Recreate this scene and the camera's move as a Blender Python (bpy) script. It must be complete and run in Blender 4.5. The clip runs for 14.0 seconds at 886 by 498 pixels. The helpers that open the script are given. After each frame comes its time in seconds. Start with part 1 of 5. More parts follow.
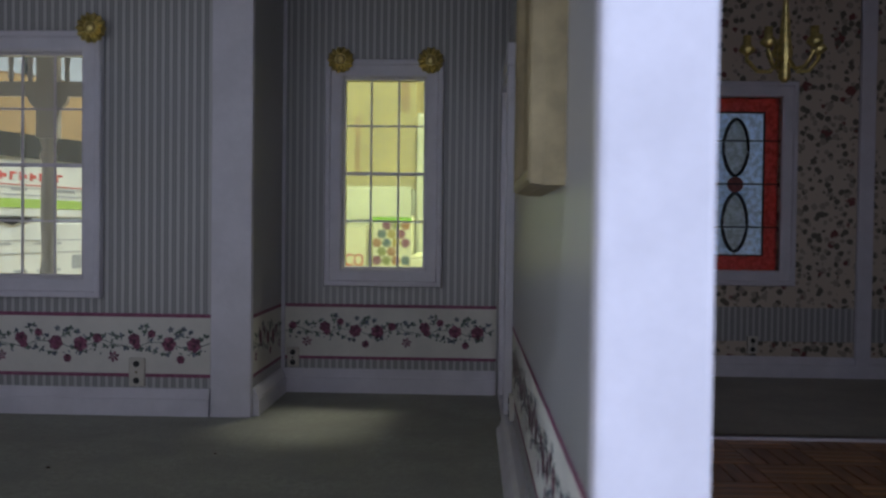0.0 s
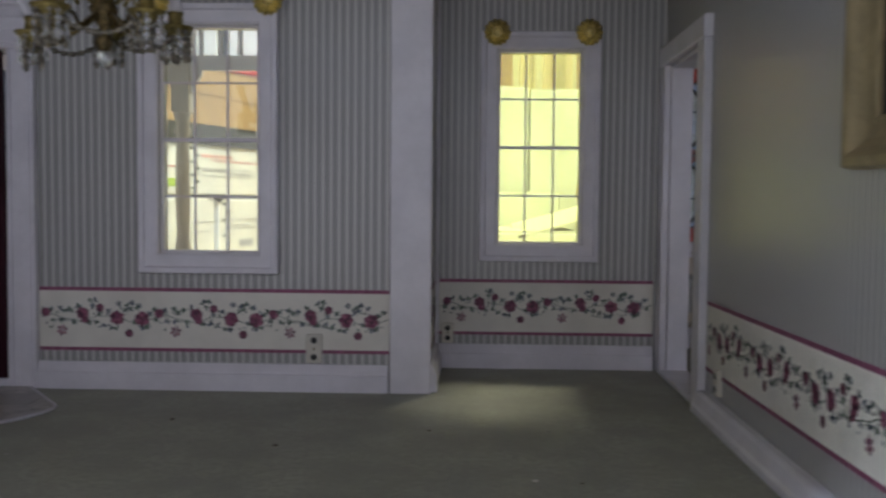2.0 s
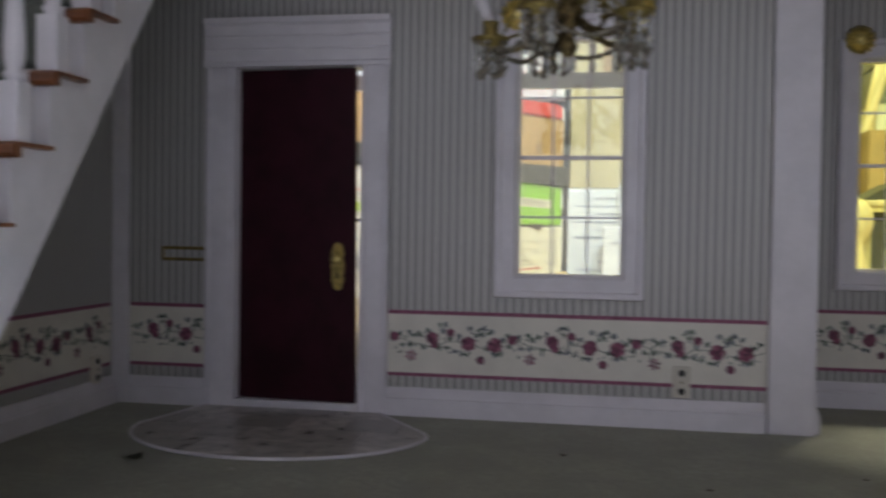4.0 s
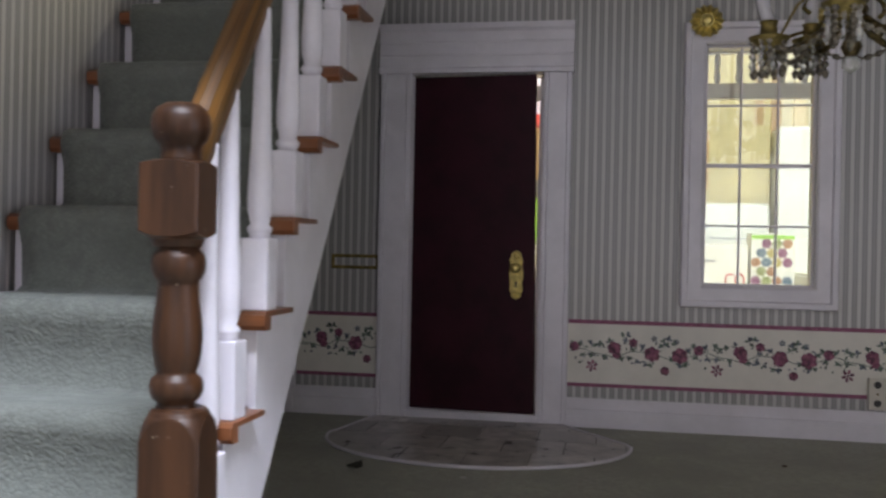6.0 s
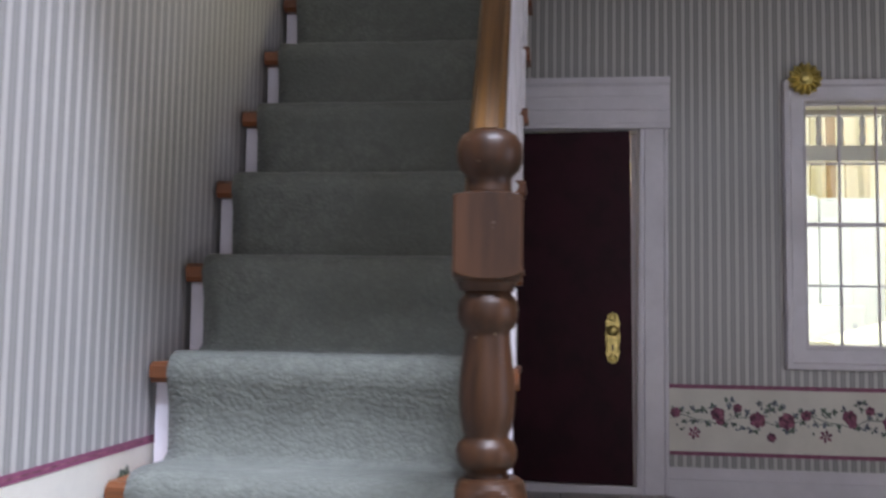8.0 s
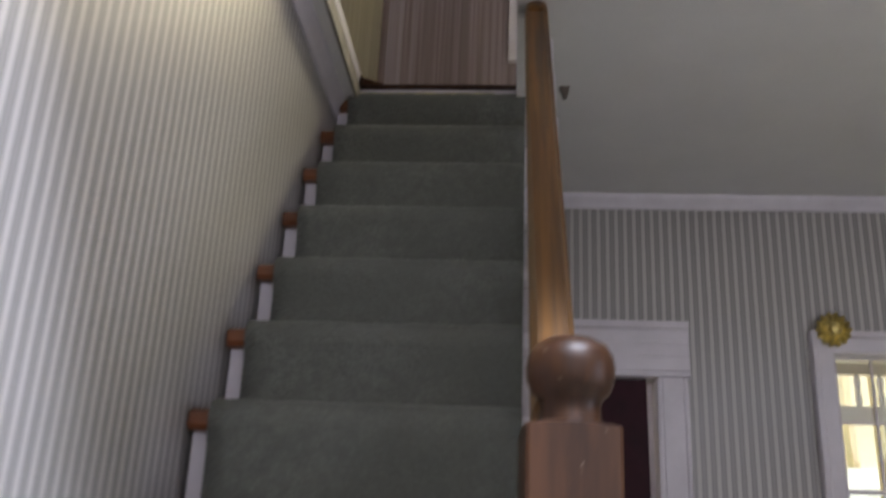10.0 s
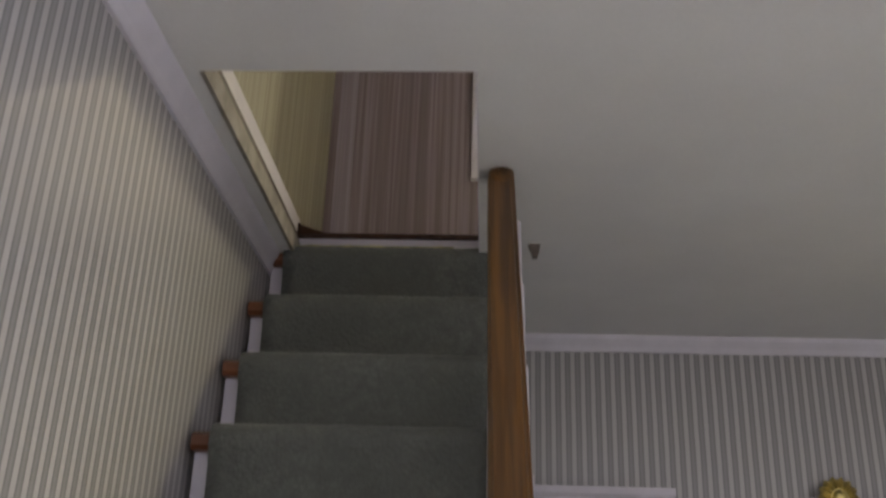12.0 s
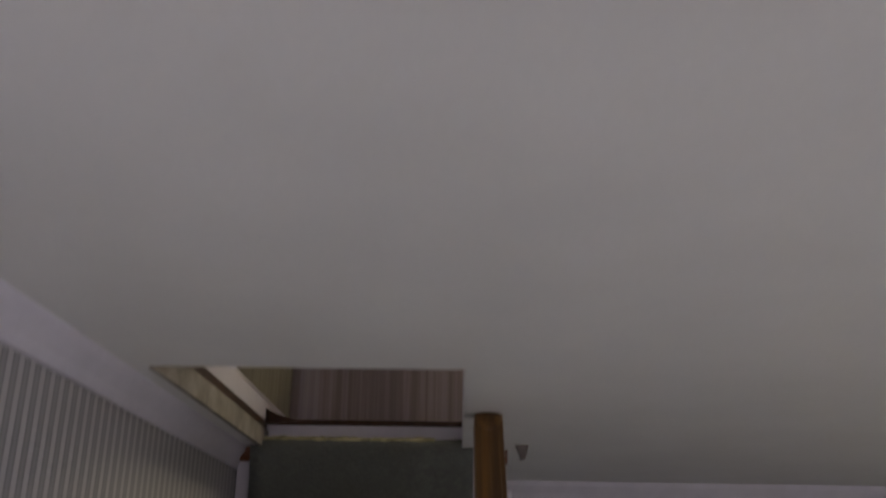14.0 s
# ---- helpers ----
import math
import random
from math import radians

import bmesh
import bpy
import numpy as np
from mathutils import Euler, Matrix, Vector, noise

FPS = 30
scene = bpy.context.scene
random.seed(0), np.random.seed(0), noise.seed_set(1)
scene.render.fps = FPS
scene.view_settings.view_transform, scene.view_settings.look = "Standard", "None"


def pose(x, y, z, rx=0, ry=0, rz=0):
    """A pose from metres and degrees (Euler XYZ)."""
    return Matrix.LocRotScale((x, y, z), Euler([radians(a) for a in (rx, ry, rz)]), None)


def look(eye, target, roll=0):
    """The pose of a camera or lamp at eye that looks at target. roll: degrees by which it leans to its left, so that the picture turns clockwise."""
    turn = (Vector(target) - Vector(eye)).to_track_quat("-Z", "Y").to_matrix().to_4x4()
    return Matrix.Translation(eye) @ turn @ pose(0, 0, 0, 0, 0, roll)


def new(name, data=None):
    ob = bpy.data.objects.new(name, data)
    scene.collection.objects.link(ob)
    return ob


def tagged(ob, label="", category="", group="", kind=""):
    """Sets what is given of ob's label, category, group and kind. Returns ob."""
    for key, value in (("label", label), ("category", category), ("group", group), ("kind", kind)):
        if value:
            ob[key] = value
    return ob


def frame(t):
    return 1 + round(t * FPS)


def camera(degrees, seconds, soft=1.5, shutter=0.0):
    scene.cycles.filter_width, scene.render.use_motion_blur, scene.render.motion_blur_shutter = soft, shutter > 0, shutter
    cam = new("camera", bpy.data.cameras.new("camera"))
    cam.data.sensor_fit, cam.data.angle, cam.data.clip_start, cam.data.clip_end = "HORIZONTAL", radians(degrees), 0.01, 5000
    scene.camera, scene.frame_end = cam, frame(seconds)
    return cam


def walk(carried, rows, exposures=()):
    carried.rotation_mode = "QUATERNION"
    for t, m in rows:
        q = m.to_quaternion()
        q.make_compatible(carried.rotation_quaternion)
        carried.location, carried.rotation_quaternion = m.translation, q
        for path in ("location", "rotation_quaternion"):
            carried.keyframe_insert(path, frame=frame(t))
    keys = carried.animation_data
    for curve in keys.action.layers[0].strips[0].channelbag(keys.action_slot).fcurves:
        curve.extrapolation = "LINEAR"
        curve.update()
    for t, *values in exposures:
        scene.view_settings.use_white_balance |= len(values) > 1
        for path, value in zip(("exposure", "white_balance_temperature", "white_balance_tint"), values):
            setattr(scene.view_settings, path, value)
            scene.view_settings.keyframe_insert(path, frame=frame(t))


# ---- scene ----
cam = camera(50.5, 14.0, soft=2.4, shutter=0.65)
PATH = [
    (0, (-0.0138, 0.0156, 0.1013), (-0.0192, 0.1821, 0.0973), 0.7),
    (0.5, (-0.0369, 0.0197, 0.0983), (-0.0360, 0.1862, 0.0931), 0.9),
    (1, (-0.0518, 0.0119, 0.0950), (-0.0515, 0.1785, 0.0894), 1.4),
    (1.5, (-0.0772, 0.0154, 0.0980), (-0.0789, 0.1819, 0.0901), 1.0),
    (2, (-0.1077, 0.0175, 0.1007), (-0.1130, 0.1838, 0.0921), 0.5),
    (2.5, (-0.1370, 0.0209, 0.0989), (-0.1436, 0.1872, 0.0904), 0.5),
    (2.9, (-0.1630, 0.0272, 0.0960), (-0.1735, 0.1933, 0.0885), 0.4),
    (3, (-0.1687, 0.0294, 0.0958), (-0.1807, 0.1954, 0.0880), 0.6),
    (3.5, (-0.1931, 0.0377, 0.0958), (-0.2138, 0.2030, 0.0902), 0.8),
    (4, (-0.2250, 0.0375, 0.0958), (-0.2543, 0.2015, 0.0920), 0.8),
    (4.2, (-0.2359, 0.0357, 0.0951), (-0.2679, 0.1992, 0.0917), 0.9),
    (6.3, (-0.3272, 0.0275, 0.0859), (-0.3553, 0.1918, 0.0872), 1.2),
    (6.5, (-0.3348, 0.0299, 0.0851), (-0.3617, 0.1943, 0.0874), 1.2),
    (7, (-0.3526, 0.0339, 0.0855), (-0.3771, 0.1987, 0.0892), 1.0),
    (7.2, (-0.3609, 0.0342, 0.0887), (-0.3842, 0.1993, 0.0930), 0.9),
    (9.3, (-0.4219, 0.0610, 0.0648), (-0.4373, 0.2214, 0.1072), 1.5),
    (9.5, (-0.4209, 0.0663, 0.0683), (-0.4375, 0.2253, 0.1157), 2.0),
    (10, (-0.4123, 0.0822, 0.0827), (-0.4259, 0.2381, 0.1400), 2.7),
    (10.5, (-0.4097, 0.0922, 0.0956), (-0.4206, 0.2460, 0.1590), 2.8),
    (11, (-0.4108, 0.1013, 0.1136), (-0.4214, 0.2541, 0.1793), 2.8),
    (11.5, (-0.4102, 0.1085, 0.1306), (-0.4198, 0.2620, 0.1951), 2.5),
    (12, (-0.4114, 0.1129, 0.1487), (-0.4195, 0.2673, 0.2109), 1.9),
    (12.5, (-0.4124, 0.1150, 0.1693), (-0.4198, 0.2675, 0.2360), 2.1),
    (13, (-0.4159, 0.1162, 0.1902), (-0.4197, 0.2694, 0.2558), 1.7),
    (13.5, (-0.4157, 0.1178, 0.2027), (-0.4212, 0.2721, 0.2654), 2.0),
    (14, (-0.4151, 0.1098, 0.2248), (-0.4186, 0.2665, 0.2815), 1.0),
]
EXPOSURE = [
    (0.0, -1.74, 5650, 16), (0.5, -1.62, 5600, 14), (1.0, -1.34, 5650, 12), (1.5, -1.12, 5950, 14), (3.0, -1.14, 6100, 15), (4.2, -1.12, 6250, 15),
    (6.3, -1.01, 6600, 15), (7.2, -0.99, 6550, 15), (9.3, -0.75, 6100, 24), (10.0, -0.72, 6600, 18), (11.0, -0.66, 6800, 16), (12.0, -0.78, 6750, 18), (13.0, -1.08, 6800, 20), (13.5, -1.23, 6750, 21), (14.0, -1.42, 6700, 22)]
walk(cam, [(t, look(eye, target, roll)) for t, eye, target, roll in PATH], EXPOSURE)

# ---- world and lights ----
world = bpy.data.worlds.new("world")
scene.world = world
world.use_nodes = True
_bg = world.node_tree.nodes["Background"]
_sky = world.node_tree.nodes.new("ShaderNodeTexSky")
_sky.sky_type, _sky.sun_disc = "NISHITA", False
_sky.sun_elevation, _sky.sun_rotation = radians(35), radians(180)
world.node_tree.links.new(_sky.outputs["Color"], _bg.inputs["Color"])
_bg.inputs["Strength"].default_value = 0.1


def area(name, where, target, sx, sy, power, colour):
    """A rectangular lamp at a place, facing a target."""
    d = bpy.data.lights.new(name, "AREA")
    d.shape, d.size, d.size_y, d.energy, d.color = "RECTANGLE", sx, sy, power, colour
    o = new(name, d)
    o.matrix_world = look(where, target)
    return o


DAY = (0.78, 0.83, 1.0)
area("garage_door_daylight", (0.1, -2.45, 0.15), (-0.2, 0.3, 0.15), 2.6, 1.7, 25, DAY)
# Two unseen fill lamps, added to brighten the walls from either side.
area("right_side_fill", (2.55, -0.50, 0.15), (-0.4, 0.2, 0.13), 0.9, 1.3, 53, DAY)
area("left_side_fill", (-2.55, -0.75, 0.25), (0.0, 0.2, 0.13), 0.9, 1.1, 12, DAY)
area("front_ceiling_lamp", (0.0, -0.62, 1.75), (-0.2, 0.2, 0.0), 0.9, 0.25, 195, (0.76, 0.85, 1.0))
area("shop_hanging_lamp", (0.43, 2.30, 1.73), (-0.38, 0.505, 0.41), 0.14, 0.10, 3.4, (1.0, 0.93, 0.58))
area("shop_ceiling_lamp", (0.40, 1.95, 2.15), (-0.1, 1.0, 0.1), 0.9, 0.45, 205, (1.0, 0.96, 0.66))

# ---- materials ----


def nodes_of(name):
    m = bpy.data.materials.new(name)
    m.use_nodes = True
    nt = m.node_tree
    return m, nt, nt.nodes["Principled BSDF"]


def math_node(nt, op, a, b=None):
    n = nt.nodes.new("ShaderNodeMath")
    n.operation = op
    for i, v in enumerate((a, b)):
        if v is None:
            continue
        if isinstance(v, (int, float)):
            n.inputs[i].default_value = v
        else:
            nt.links.new(v, n.inputs[i])
    return n.outputs[0]


def position(nt):
    return nt.nodes.new("ShaderNodeNewGeometry").outputs["Position"]


def noise_node(nt, vec, scale, detail=4.0, rough=0.6):
    n = nt.nodes.new("ShaderNodeTexNoise")
    n.inputs["Scale"].default_value, n.inputs["Detail"].default_value, n.inputs["Roughness"].default_value = scale, detail, rough
    nt.links.new(vec, n.inputs["Vector"])
    return n.outputs["Fac"]


def mix(nt, fac, a, b, mode="MIX"):
    n = nt.nodes.new("ShaderNodeMix")
    n.data_type, n.blend_type = "RGBA", mode
    for slot, v in ((0, fac), (6, a), (7, b)):
        if isinstance(v, (int, float)):
            n.inputs[slot].default_value = v
        elif isinstance(v, tuple):
            n.inputs[slot].default_value = (*v, 1.0)
        else:
            nt.links.new(v, n.inputs[slot])
    return n.outputs[2]


def ramp(nt, fac, lo, hi):
    """0 below lo, 1 above hi, smooth between."""
    n = nt.nodes.new("ShaderNodeMapRange")
    n.interpolation_type = "SMOOTHSTEP"
    n.inputs["From Min"].default_value, n.inputs["From Max"].default_value = lo, hi
    nt.links.new(fac, n.inputs["Value"])
    return n.outputs["Result"]


def bump(nt, height, strength, distance, bsdf):
    n = nt.nodes.new("ShaderNodeBump")
    n.inputs["Strength"].default_value, n.inputs["Distance"].default_value = strength, distance
    nt.links.new(height, n.inputs["Height"])
    nt.links.new(n.outputs["Normal"], bsdf.inputs["Normal"])


def plain(name, colour, rough=0.5, metal=0.0, spread=0.12, coarse=35.0, fine=600.0, relief=0.0002, strength=0.25, vary=0.0):
    """A painted, paper, metal or cloth surface: tint changes at two scales and fine relief."""
    m, nt, b = nodes_of(name)
    pos = position(nt)
    big, small = noise_node(nt, pos, coarse), noise_node(nt, pos, fine)
    dark = tuple(c * (1 - 2 * spread) for c in colour)
    light = tuple(min(1, c * (1 + spread)) for c in colour)
    col = mix(nt, ramp(nt, big, 0.3, 0.7), dark, light)
    col = mix(nt, math_node(nt, "MULTIPLY", small, 0.35), col, tuple(c * 0.75 for c in colour))
    if vary:
        info = nt.nodes.new("ShaderNodeObjectInfo")
        col = mix(nt, math_node(nt, "MULTIPLY", info.outputs["Random"], vary), col, tuple(c * 0.45 for c in colour))
    nt.links.new(col, b.inputs["Base Color"])
    b.inputs["Metallic"].default_value = metal
    nt.links.new(math_node(nt, "ADD", math_node(nt, "MULTIPLY", big, 0.18), rough - 0.09), b.inputs["Roughness"])
    bump(nt, small, strength, relief, b)
    return m


def striped(name, light, dark, period, share, spots=None):
    """Striped wallpaper: upright stripes along whichever way the wall runs; share: the dark stripe's width."""
    m, nt, b = nodes_of(name)
    pos = position(nt)
    sep = nt.nodes.new("ShaderNodeSeparateXYZ")
    nt.links.new(pos, sep.inputs[0])
    wob = math_node(nt, "MULTIPLY", noise_node(nt, pos, 90.0), 0.0004)
    u = math_node(nt, "ADD", math_node(nt, "ADD", sep.outputs[0], sep.outputs[1]), wob)
    ph = math_node(nt, "FRACT", math_node(nt, "DIVIDE", u, period))
    tri = math_node(nt, "ABSOLUTE", math_node(nt, "SUBTRACT", ph, 0.5))
    edge = ramp(nt, tri, share * 0.5 - 0.05, share * 0.5 + 0.05)
    core = ramp(nt, tri, share * 0.16, share * 0.30)
    col = mix(nt, edge, mix(nt, core, tuple(c * 1.12 for c in dark), tuple(c * 0.88 for c in dark)), light)
    age = noise_node(nt, pos, 14.0)
    col = mix(nt, math_node(nt, "MULTIPLY", ramp(nt, age, 0.42, 0.75), 0.22), col, tuple(c * 0.72 for c in light))
    grain = noise_node(nt, pos, 1500.0)
    col = mix(nt, math_node(nt, "MULTIPLY", grain, 0.2), col, tuple(c * 0.7 for c in dark))
    nt.links.new(col, b.inputs["Base Color"])
    b.inputs["Roughness"].default_value = 0.32
    bump(nt, grain, 0.2, 0.0001, b)
    return m


def streaked(name, dark, light):
    """Wallpaper with fine upright streaks of uneven width."""
    m, nt, b = nodes_of(name)
    pos = position(nt)
    mp = nt.nodes.new("ShaderNodeMapping")
    mp.inputs["Scale"].default_value = (1.0, 1.0, 0.012)
    nt.links.new(pos, mp.inputs["Vector"])
    fine, broad = noise_node(nt, mp.outputs[0], 420.0, 3.0, 0.7), noise_node(nt, mp.outputs[0], 90.0, 2.0)
    col = mix(nt, ramp(nt, fine, 0.32, 0.68), dark, light)
    col = mix(nt, math_node(nt, "MULTIPLY", ramp(nt, broad, 0.45, 0.62), 0.45), col, tuple(c * 0.75 for c in dark))
    grain = noise_node(nt, pos, 1500.0)
    col = mix(nt, math_node(nt, "MULTIPLY", grain, 0.25), col, tuple(c * 0.8 for c in dark))
    nt.links.new(col, b.inputs["Base Color"])
    b.inputs["Roughness"].default_value = 0.6
    bump(nt, grain, 0.2, 0.0001, b)
    return m


def pile(name, colour, cell, depth, strength):
    """Short cut-pile carpet."""
    m, nt, b = nodes_of(name)
    pos = position(nt)
    v = nt.nodes.new("ShaderNodeTexVoronoi")
    v.inputs["Scale"].default_value = cell
    warp = nt.nodes.new("ShaderNodeVectorMath")
    warp.operation = "MULTIPLY_ADD"
    n = nt.nodes.new("ShaderNodeTexNoise")
    n.inputs["Scale"].default_value = cell * 0.6
    nt.links.new(pos, n.inputs["Vector"])
    nt.links.new(n.outputs["Color"], warp.inputs[0])
    warp.inputs[1].default_value = (1.2 / cell,) * 3
    nt.links.new(pos, warp.inputs[2])
    nt.links.new(warp.outputs[0], v.inputs["Vector"])
    wear = noise_node(nt, pos, 30.0)
    fuzz = noise_node(nt, pos, cell * 0.35, 3.0)
    col = mix(nt, ramp(nt, wear, 0.3, 0.72), tuple(c * 0.8 for c in colour), tuple(c * 1.15 for c in colour))
    col = mix(nt, math_node(nt, "MULTIPLY", v.outputs["Distance"], 0.5), col, tuple(c * 0.5 for c in colour))
    col = mix(nt, ramp(nt, fuzz, 0.35, 0.75), col, tuple(c * 0.72 for c in colour))
    nt.links.new(col, b.inputs["Base Color"])
    b.inputs["Roughness"].default_value = 0.9
    b.inputs["Sheen Weight"].default_value = 0.12
    h = math_node(nt, "SUBTRACT", fuzz, math_node(nt, "MULTIPLY", v.outputs["Distance"], 0.8))
    bump(nt, h, strength, depth, b)
    return m


def timber(name, colour, axis, rough=0.35, fine=420.0, contrast=0.45, vary=0.0, tilt=0.0, flecks=0.0, streaks=0.0, lengthwise=0.09):
    """Stained wood with grain along an axis (0, 1, 2)."""
    m, nt, b = nodes_of(name)
    tc = nt.nodes.new("ShaderNodeTexCoord")
    mp = nt.nodes.new("ShaderNodeMapping")
    s = [1.0, 1.0, 1.0]
    s[axis] = lengthwise
    mp.inputs["Scale"].default_value = s
    turn = nt.nodes.new("ShaderNodeMapping")
    turn.inputs["Rotation"].default_value = (radians(tilt), 0, 0)
    nt.links.new(tc.outputs["Object"], turn.inputs["Vector"])
    nt.links.new(turn.outputs[0], mp.inputs["Vector"])
    g1 = noise_node(nt, mp.outputs[0], fine, 5.0, 0.65)
    g2 = noise_node(nt, mp.outputs[0], fine * 0.22, 3.0)
    col = mix(nt, ramp(nt, g1, 0.35, 0.7), tuple(c * (1 - contrast) for c in colour), colour)
    col = mix(nt, ramp(nt, g2, 0.35, 0.7), col, tuple(min(1, c * 1.3) for c in colour))
    if streaks:
        g3 = noise_node(nt, mp.outputs[0], fine * 0.45, 2.0)
        col = mix(nt, math_node(nt, "MULTIPLY", ramp(nt, g3, 0.52, 0.60), streaks), col, tuple(c * 0.35 for c in colour))
    if flecks:
        spot = noise_node(nt, tc.outputs["Object"], 650.0, 1.0)
        col = mix(nt, math_node(nt, "MULTIPLY", ramp(nt, spot, 0.735, 0.775), flecks), col, (0.42, 0.34, 0.25))
    if vary:
        info = nt.nodes.new("ShaderNodeObjectInfo")
        col = mix(nt, math_node(nt, "MULTIPLY", info.outputs["Random"], vary), col, tuple(c * 0.4 for c in colour))
    nt.links.new(col, b.inputs["Base Color"])
    b.inputs["Roughness"].default_value = rough
    bump(nt, g1, 0.15, 0.0002, b)
    return m


def clear(name, tint, gloss=0.06, rough=0.02):
    """A thin clear or tinted sheet."""
    m, nt, b = nodes_of(name)
    nt.nodes.remove(b)
    t = nt.nodes.new("ShaderNodeBsdfTransparent")
    t.inputs[0].default_value = (*tint, 1)
    g = nt.nodes.new("ShaderNodeBsdfGlossy")
    g.inputs["Roughness"].default_value = rough
    x = nt.nodes.new("ShaderNodeMixShader")
    x.inputs[0].default_value = gloss
    nt.links.new(t.outputs[0], x.inputs[1])
    nt.links.new(g.outputs[0], x.inputs[2])
    nt.links.new(x.outputs[0], nt.nodes["Material Output"].inputs["Surface"])
    return m


def floral(name, ground, red, leaf):
    """Paper with a scatter of roses and leaves."""
    m, nt, b = nodes_of(name)
    pos = position(nt)
    flat = nt.nodes.new("ShaderNodeVectorMath")
    flat.operation = "MULTIPLY"
    flat.inputs[1].default_value = (1, 0, 1)
    nt.links.new(pos, flat.inputs[0])
    col = ground
    leaf2 = tuple(0.5 * (p + q) for p, q in zip(leaf, ground))
    for scale, size, tone, shift in ((62.0, 0.27, red, 0.0), (150.0, 0.36, leaf, 3.1), (175.0, 0.33, leaf2, 7.7), (140.0, 0.35, leaf, 11.3), (120.0, 0.32, leaf2, 5.9), (105.0, 0.24, red, 9.4)):
        mv = nt.nodes.new("ShaderNodeVectorMath")
        mv.operation = "ADD"
        mv.inputs[1].default_value = (shift, 0, shift * 0.7)
        nt.links.new(flat.outputs[0], mv.inputs[0])
        v = nt.nodes.new("ShaderNodeTexVoronoi")
        v.inputs["Scale"].default_value = scale
        v.inputs["Randomness"].default_value = 0.8
        nt.links.new(mv.outputs[0], v.inputs["Vector"])
        petal = math_node(nt, "MULTIPLY", noise_node(nt, pos, scale * 5.0), 0.34)
        d = math_node(nt, "ADD", v.outputs["Distance"], petal)
        col = mix(nt, math_node(nt, "SUBTRACT", 1.0, ramp(nt, d, size + 0.10, size + 0.15)), col, tone)
    nt.links.new(col, b.inputs["Base Color"])
    b.inputs["Roughness"].default_value = 0.65
    bump(nt, noise_node(nt, pos, 1500.0), 0.2, 0.0001, b)
    return m


WHITE = plain("white_paint", (0.715, 0.685, 0.735), 0.38, spread=0.05, coarse=45, fine=500, strength=0.18)
CEIL = plain("ceiling_paint", (0.78, 0.77, 0.75), 0.55, spread=0.02, coarse=30, fine=900, strength=0.25)


def ragged_mark(m, where, radius, tint):
    """Adds one dark mark, ragged at its edge, to a material."""
    nt = m.node_tree
    b = nt.nodes["Principled BSDF"]
    pos = position(nt)
    d = nt.nodes.new("ShaderNodeVectorMath")
    d.operation = "DISTANCE"
    nt.links.new(pos, d.inputs[0])
    d.inputs[1].default_value = where
    ragged = math_node(nt, "ADD", d.outputs["Value"], math_node(nt, "MULTIPLY", noise_node(nt, pos, 260.0), radius * 1.1))
    mark = math_node(nt, "SUBTRACT", 1.0, ramp(nt, ragged, radius * 0.7, radius * 1.7))
    old = b.inputs["Base Color"].links[0].from_socket
    nt.links.new(mix(nt, math_node(nt, "MULTIPLY", mark, 0.75), old, tint), b.inputs["Base Color"])


# Darker ragged spot on the ceiling around the rail's upper end.
ragged_mark(CEIL, (-0.4105, 0.3500, 0.2665), 0.0060, (0.10, 0.09, 0.085))
PAPER = striped("striped_wallpaper", (0.520, 0.504, 0.495), (0.278, 0.274, 0.268), 0.0042, 0.58)
PAPER_UP = streaked("upstairs_wallpaper", (0.205, 0.155, 0.152), (0.355, 0.290, 0.300))
PAPER_SEAM = streaked("upstairs_paper_seam", (0.30, 0.245, 0.26), (0.42, 0.36, 0.385))
PAPER_UP_L = streaked("upstairs_side_wallpaper", (0.28, 0.25, 0.165), (0.44, 0.41, 0.29))
BEIGE = plain("cut_plywood_edge", (0.27, 0.24, 0.20), 0.7, spread=0.2, coarse=120, fine=900)
CREAM = plain("cream_border_paper", (0.72, 0.69, 0.62), 0.6, spread=0.05, coarse=40)
BAND = plain("raspberry_print", (0.266, 0.074, 0.150), 0.6, spread=0.15, coarse=300)
ROSE = plain("rose_print", (0.185, 0.052, 0.102), 0.6, spread=0.4, coarse=500, fine=1500)
ROSE_L = plain("light_rose_print", (0.285, 0.100, 0.149), 0.6, spread=0.35, coarse=500, fine=1500)
LEAFB = plain("blue_leaf_print", (0.133, 0.152, 0.182), 0.6, spread=0.4, coarse=500, fine=1500)
LEAFP = plain("leaf_print", (0.124, 0.167, 0.130), 0.6, spread=0.35, coarse=500, fine=1500)
CARPET = pile("green_carpet", (0.350, 0.348, 0.282), 900.0, 0.0005, 0.5)
RUNNER = pile("green_stair_carpet", (0.138, 0.148, 0.128), 850.0, 0.0008, 0.45)
GREYC = pile("grey_carpet", (0.42, 0.385, 0.30), 900.0, 0.0005, 0.5)
OAK = timber("golden_oak", (0.158, 0.072, 0.0155), 1, 0.44, fine=900.0, contrast=0.65, tilt=-50.9, streaks=0.55, lengthwise=0.022)
OAKX = timber("golden_oak_cross", (0.17, 0.058, 0.020), 0, 0.34)
NEWELW = timber("oak_newel_stain", (0.043, 0.0168, 0.0062), 2, 0.42, fine=700.0, contrast=0.5, flecks=0.28, streaks=0.25)
NEWELW.node_tree.nodes["Principled BSDF"].inputs["Specular IOR Level"].default_value = 0.3
YELLOWED = plain("yellowed_carpet_backing", (0.50, 0.46, 0.26), 0.9, spread=0.3, coarse=300)
PARQ = timber("parquet_wood", (0.44, 0.21, 0.08), 0, 0.35, vary=0.6)
